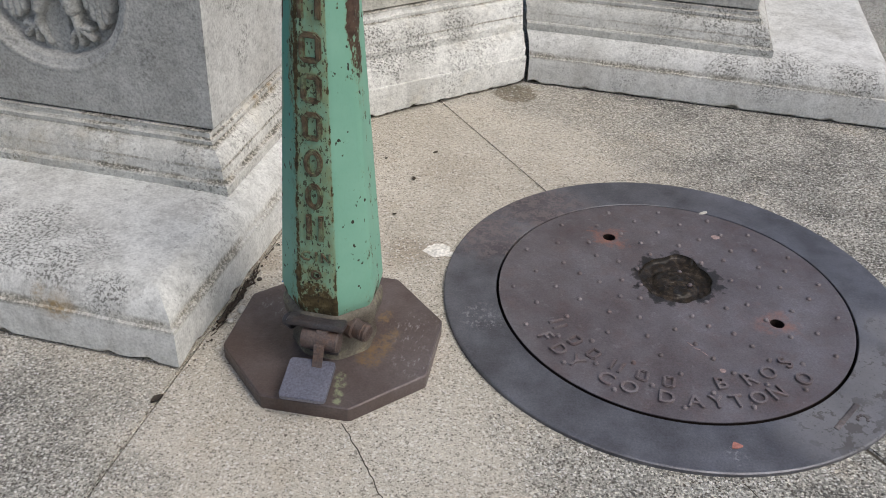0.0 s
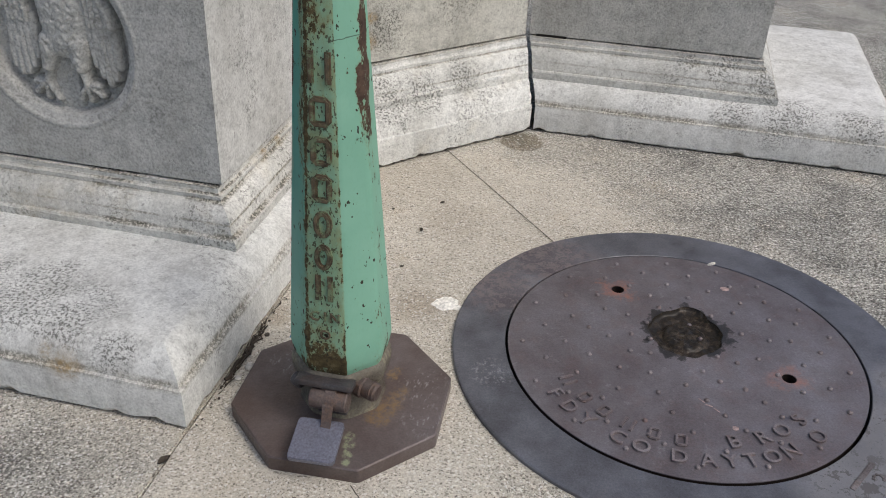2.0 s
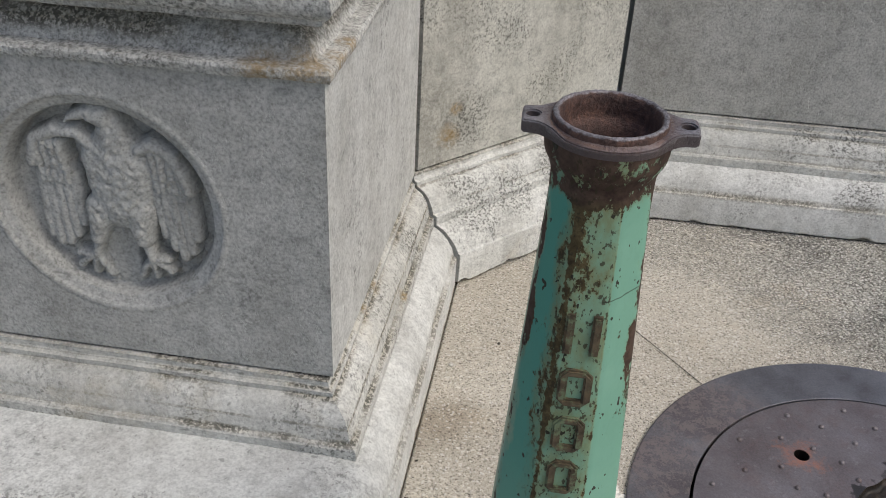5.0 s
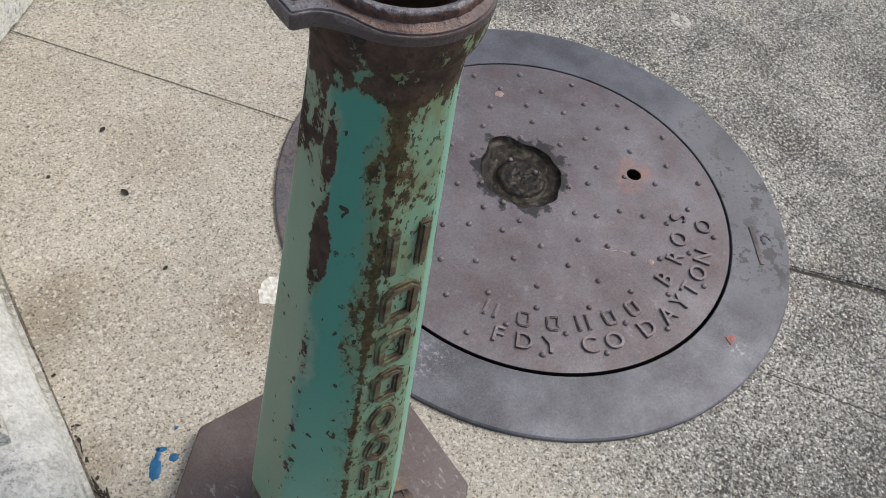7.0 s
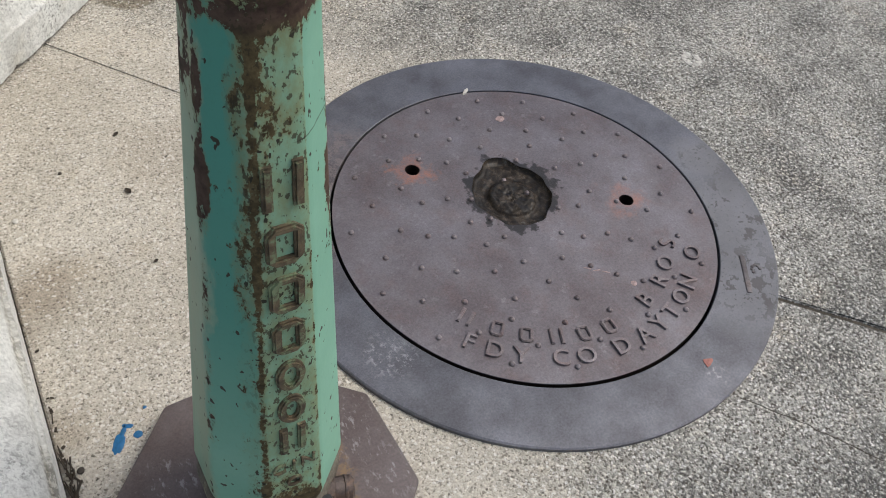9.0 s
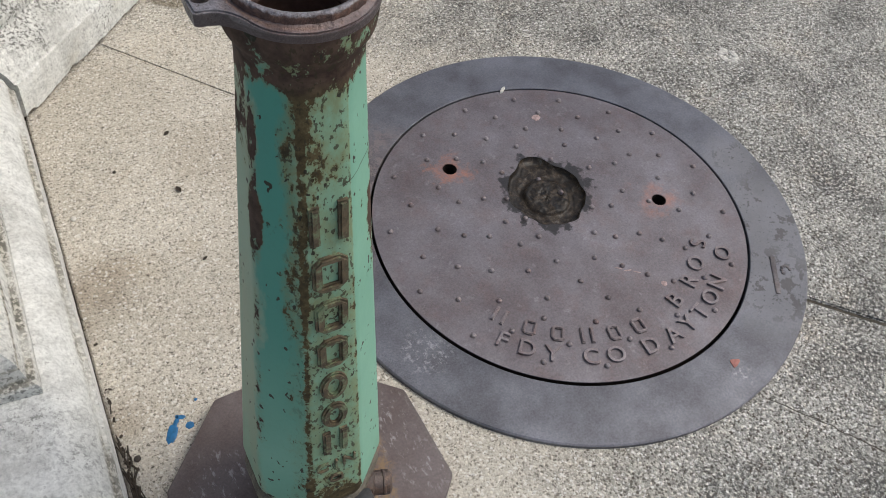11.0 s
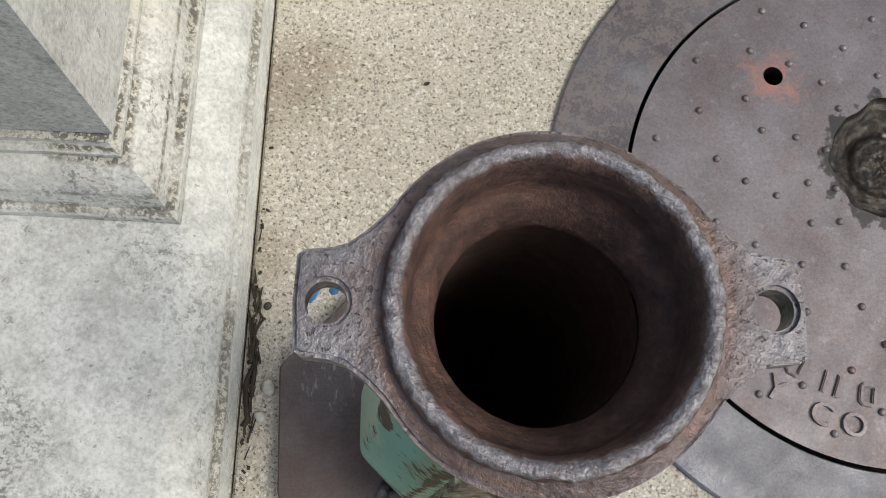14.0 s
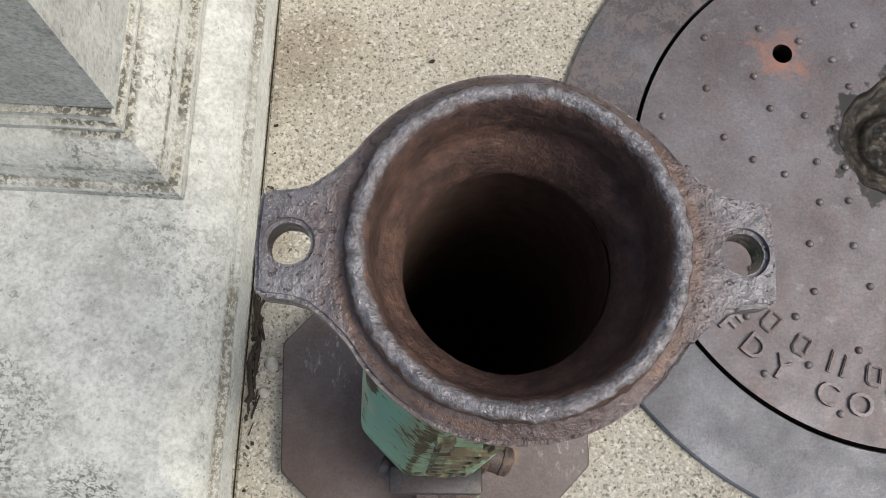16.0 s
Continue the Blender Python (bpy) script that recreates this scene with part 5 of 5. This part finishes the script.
    pedal = part("pedal_barrel", bm, M_BARREL, post, "iron hinge barrel of the foot pedal", smooth=True)
    bm = bmesh.new()
    loft(bm, [[(0.012 + sx * w, y + sz * t * 0.62, z + sz * t * 0.78) for sx, sz in ((-1, -1), (1, -1), (1, 1), (-1, 1))]
              for y, z, w, t in ((-0.080, 0.1020, 0.0090, 0.003), (-0.093, 0.0995, 0.0085, 0.004), (-0.103, 0.0890, 0.0080, 0.005), (-0.110, 0.0740, 0.0075, 0.0055), (-0.118, 0.0600, 0.0075, 0.0055))])
    bmesh.ops.bevel(bm, geom=[e for e in bm.edges if e.calc_face_angle(0) > 1.0], offset=0.0012, segments=2, affect="EDGES")
    part("arm", bm, M_BARREL, pedal)
    bm = bmesh.new()
    seat = pose(0.005, -0.1405, 0.0490, 12, 0, 3.6)
    prism(bm, [(sx * (0.0345 - c), sy * (0.0355 - d)) for sx, sy, order in ((1, 1, 1), (-1, 1, -1), (-1, -1, 1), (1, -1, -1)) for c, d in ((0.0, 0.006), (0.0018, 0.0018), (0.006, 0.0))[::order]], [], -0.0042, 0.0042)
    bmesh.ops.recalc_face_normals(bm, faces=bm.faces[:])
    bmesh.ops.bevel(bm, geom=[e for e in bm.edges if len(e.link_faces) == 2 and e.calc_face_angle(0) > 1.0], offset=0.0012, segments=2, affect="EDGES")
    bmesh.ops.transform(bm, matrix=seat, verts=bm.verts[:])
    part("pad", bm, M_STEEL, pedal, "worn grey steel foot pad", smooth=True)
    bm = bmesh.new()
    a, b = Vector((0.050, -0.053, 0.087)), Vector((0.074, -0.060, 0.0855))
    rod(bm, a, b, 0.0142, 24, bevel=0.003)
    rod(bm, a.lerp(b, 0.55), a.lerp(b, 0.72), 0.0150, 24, bevel=0.001)
    rod(bm, (0.036, -0.048, 0.088), (0.054, -0.055, 0.087), 0.0172, 8, bevel=0.002)
    for v in bm.verts:
        v.co += Vector((1, 1, 1)) * 0.0007 * noise.noise(v.co * 160)
    part("bolt", bm, M_BARREL, post, "rusty pipe plug on the collar", smooth=True)
    bm = bmesh.new()
    rod(bm, (-0.054, -0.062, 0.092), (-0.038, -0.070, 0.091), 0.011, 16, bevel=0.002)
    part("hinge_pin", bm, M_HINGE, post, smooth=True)


M_BORE_RIM = rim_iron()
fountain_post()


# ---------------------------------------------------------------- small things on the paving
def blob(rx, ry, seed, n=28, rough=0.25):
    return [(rx * (1 + rough * noise.noise(Vector((2.0 * math.cos(a), 2.0 * math.sin(a), seed)))) * math.cos(a),
             ry * (1 + rough * noise.noise(Vector((2.0 * math.cos(a), 2.0 * math.sin(a), seed)))) * math.sin(a)) for a in (2 * math.pi * i / n for i in range(n))]


def splash(name, at, shapes, material, label, category, thick=0.0012, group=""):
    """A thin patch with an uneven outline."""
    bm = bmesh.new()
    for (cx, cy, rx, ry, turn, seed) in shapes:
        pts = [Matrix.Rotation(turn, 3, "Z") @ Vector((x, y, 0)) + Vector((cx, cy, 0)) for x, y in blob(rx, ry, seed)]
        loft(bm, [[(p.x, p.y, -0.0006) for p in pts], [(p.x, p.y, thick * 0.5) for p in pts], [(cx + (p.x - cx) * 0.86, cy + (p.y - cy) * 0.86, thick) for p in pts]])
    ob = part(name, bm, material, smooth=True, angle=60)
    ob.location = at
    return tagged(ob, label, category, group)


splash("paint_splash", (-0.1255, 1.4755, 0), [(0, 0, 0.0140, 0.0066, 0.84, 1.0), (0.0120, 0.0120, 0.0075, 0.0030, 0.75, 2.0), (0.0200, 0.0150, 0.0062, 0.0030, -0.5, 3.0), (0.0165, 0.0185, 0.0024, 0.0022, 0, 5.0)], M_BLUE,
       "bright blue paint splash dried on the concrete", "paint splash", 0.0009, "blue paint")
splash("paint_splash", (-0.1015, 1.4735, 0), [(0, 0, 0.0056, 0.0052, 0, 4.0)], M_BLUE, "small round blue paint drop on the concrete", "paint splash", 0.0009, "blue paint")
splash("paint_splash", (-0.077, 1.502, 0), [(0, 0, 0.0026, 0.0020, 0, 5.0)], M_BLUE, "tiny dark blue paint fleck on the concrete", "paint splash", 0.0009, "blue paint")
splash("mortar_patch", (0.1365, 1.5800, 0), [(0, 0, 0.025, 0.021, 0.3, 6.0), (0.022, -0.012, 0.010, 0.008, 0.0, 7.0)], M_MORTAR, "whitish mortar patch stuck to the concrete", "mortar patch", 0.0015, "mortar patches")
splash("mortar_patch", (1.130, 1.566, 0), [(0, 0.016, 0.014, 0.007, 0.1, 8.0), (-0.015, 0.002, 0.013, 0.006, 1.5, 8.3), (0.013, 0.000, 0.012, 0.006, 1.4, 8.6), (0.0, -0.013, 0.013, 0.006, 0.0, 8.8)], M_PLUG,
       "worn ring of pale mortar round a plug in grey concrete", "mortar patch", 0.0012, "mortar patches")
splash("mortar_patch", (LID.x + 0.1247, LID.y + 0.194, FLOOR_TOP + 0.0005), [(0, 0, 0.008, 0.007, 0.0, 9.0)], M_CRUST, "pale crust on the manhole cover", "mortar patch", 0.0006, "mortar patches")
splash("stone_chip", (LID.x + 0.121, LID.y + 0.281, FLOOR_TOP + 0.0005), [(0, 0, 0.010, 0.003, 0.45, 10.0)], M_PEBBLE, "pale stone chip lying in the cover's seam", "stone chip", 0.003)


splash("paint_splash", (LID.x + 0.041, LID.y - 0.190, FLOOR_TOP + 0.0005), [(0, 0, 0.0052, 0.0048, 0.0, 11.0)], M_CRUST, "small dull pinkish crust fleck on the manhole cover", "paint splash", 0.0006)
for k, (px, py, turn) in enumerate(((0.003, -0.128, -0.9), (0.012, -0.139, -0.5), (0.022, -0.150, -0.9))):
    splash("scratch_mark", (LID.x + px, LID.y + py, FLOOR_TOP + 0.0005), [(0, 0, 0.0065, 0.0011, turn, 12.0 + k)], M_CRUST, "short pale scratch on the manhole cover", "scratch", 0.0005, "pale scratches")


def petal():
    bm = bmesh.new()
    pts = [(-0.012, -0.006), (-0.004, -0.008), (0.010, -0.006), (0.013, -0.002), (0.004, 0.006), (-0.002, 0.010), (-0.006, 0.006)]
    loft(bm, [[(x, y, 0.0) for x, y in pts], [(x, y, 0.0012 + 0.002 * abs(x) * 60 * 0.3) for x, y in pts]])
    ob = part("petal", bm, M_PINK)
    ob.matrix_basis = Matrix.Translation((0.570, 1.102, FLOOR_TOP)) @ pose(0, 0, 0, 0, 0, 8) @ Matrix.Scale(0.72, 4)
    tagged(ob, "small pink petal lying on the manhole frame", "petal")


petal()


def dry_leaf(at, size, turn, seed, label="small curled brown leaf on the concrete"):
    bm = bmesh.new()
    n = 8
    rows = []
    for i in range(n + 1):
        t = i / n
        w = size * 0.28 * math.sin(math.pi * t) ** 0.8 + size * 0.01
        rows.append([(size * (t - 0.5), k * w, 0.001 + 0.22 * size * abs(k) ** 1.5 * (0.6 + 0.4 * noise.noise(Vector((t * 3, k, seed))))) for k in (-1, -0.5, 0, 0.5, 1)])
    for lift in (0.0, 0.0005):
        loft(bm, [[(x, y, z + lift) for x, y, z in r] for r in rows], False, False, closed=False)
    ob = part("dry_leaf", bm, M_LEAF, smooth=True, angle=80)
    ob.matrix_basis = Matrix.Translation(at) @ pose(0, 0, 0, 0, 0, turn)
    tagged(ob, label, "leaf", "dry leaves")


dry_leaf((-0.273, 1.166, 0), 0.022, 50, 1)
dry_leaf((0.128, 1.963, 0), 0.011, 20, 2)
dry_leaf((0.084, 1.842, 0), 0.014, 100, 3)
dry_leaf((0.050, 1.700, 0), 0.008, 10, 4)


def pebble(at, r, material, label, seed):
    bm = bmesh.new()
    bmesh.ops.create_icosphere(bm, subdivisions=2, radius=r)
    for v in bm.verts:
        v.co *= 1 + 0.35 * noise.noise(v.co * (0.8 / r) + Vector((seed, 0, 0)))
        v.co.z *= 0.6
    ob = part("pebble", bm, material, smooth=True, angle=80)
    ob.location = (*at, r * 0.42)
    tagged(ob, label, "pebble", "loose pebbles")


pebble((-0.072, 1.875), 0.0048, M_PEBBLE, "small whitish pebble on the concrete", 1)
pebble((-0.190, 1.380), 0.0085, M_PEBBLE, "white pebble caught beside the stone plinth", 2)
pebble((-0.203, 1.352), 0.0060, M_PEBBLE, "white pebble caught beside the stone plinth", 3)
pebble((-0.176, 1.470), 0.0045, M_PEBBLE_DARK, "dark pebble beside the stone plinth", 4)
pebble((0.02, 1.93), 0.0030, M_PEBBLE_DARK, "tiny dark pebble on the concrete", 5)


def litter():
    """Twigs and leaf crumbs blown into the gap between the plinth and the post's plate."""
    rng = random.Random(4)
    bm = bmesh.new()
    foot = CORNER + ux * 0.006
    for i in range(34):
        d = rng.uniform(0.02, 0.40) if i < 8 else rng.gauss(0.185, 0.05)
        p = foot + uy * d + ux * abs(rng.gauss(0, 0.004))
        a = radians(77 + rng.gauss(0, 13))
        q = Vector((math.cos(a), math.sin(a), rng.uniform(-0.1, 0.2))) * rng.uniform(0.010, 0.030)
        p.z = 0.002 + rng.random() * 0.004
        rod(bm, p, p + q, rng.uniform(0.0008, 0.0018), 6, 0.0006)
    # two roots creeping along the gap
    for start, off, thick in ((0.118, 0.003, 0.0036), (0.150, 0.008, 0.0026)):
        last = None
        for i in range(15):
            p = foot + uy * (start + 0.0085 * i) + ux * (off + 0.007 * noise.noise(Vector((i * 0.55, start * 40, 0))))
            p.z = 0.004 + 0.002 * noise.noise(Vector((i * 0.3, 5, start * 30)))
            if last is not None:
                rod(bm, last, p + (p - last) * 0.25, thick * (1 - i / 24), 8, thick * (1 - (i + 1) / 24))
            last = p
    for i in range(60):
        d = rng.gauss(0.19, 0.085)
        p = foot + uy * d + ux * abs(rng.gauss(0, 0.004))
        p.z = 0.001 + rng.random() * 0.003
        box(bm, (rng.uniform(0.002, 0.006), rng.uniform(0.0015, 0.004), 0.001), Matrix.Translation(p) @ pose(0, 0, 0, rng.uniform(-40, 40), rng.uniform(-40, 40), rng.uniform(0, 180)))
    tagged(part("leaf_litter", bm, M_LEAF), "dry twigs and leaf crumbs along the foot of the plinth", "litter", kind="stuff")


litter()


def crack(points, wide, label):
    """A hairline crack with a crumbled edge, as a thin dark groove filling."""
    bm = bmesh.new()
    path = []
    for (ax, ay), (bx, by) in zip(points, points[1:]):
        for i in range(14):
            t = i / 14
            path.append(Vector((ax + (bx - ax) * t, ay + (by - ay) * t, 0)))
    rows = []
    for i, p in enumerate(path):
        d = (path[min(i + 1, len(path) - 1)] - path[max(i - 1, 0)]).normalized()
        nrm = Vector((-d.y, d.x, 0))
        c = p + nrm * 0.004 * noise.noise(p * 60)
        w = wide * (0.6 + 0.6 * abs(noise.noise(p * 140)))
        rows.append([c - nrm * w, c + nrm * w])
    loft(bm, [[(a.x, a.y, -0.002), (b.x, b.y, -0.002), (b.x, b.y, 0.0007), (a.x, a.y, 0.0007)] for a, b in rows])
    return part("crack", bm, M_SOIL, paving, label)


crack([(0.0036, 1.129), (0.0327, 1.076), (0.0516, 1.036), (0.0694, 0.998), (0.094, 0.905)], 0.0009, "dark hairline crack in the concrete")
crack([(0.5657, 1.0377), (0.5983, 0.9728), (0.6237, 0.9141), (0.6539, 0.8416)], 0.0007, "dark hairline crack in the concrete")
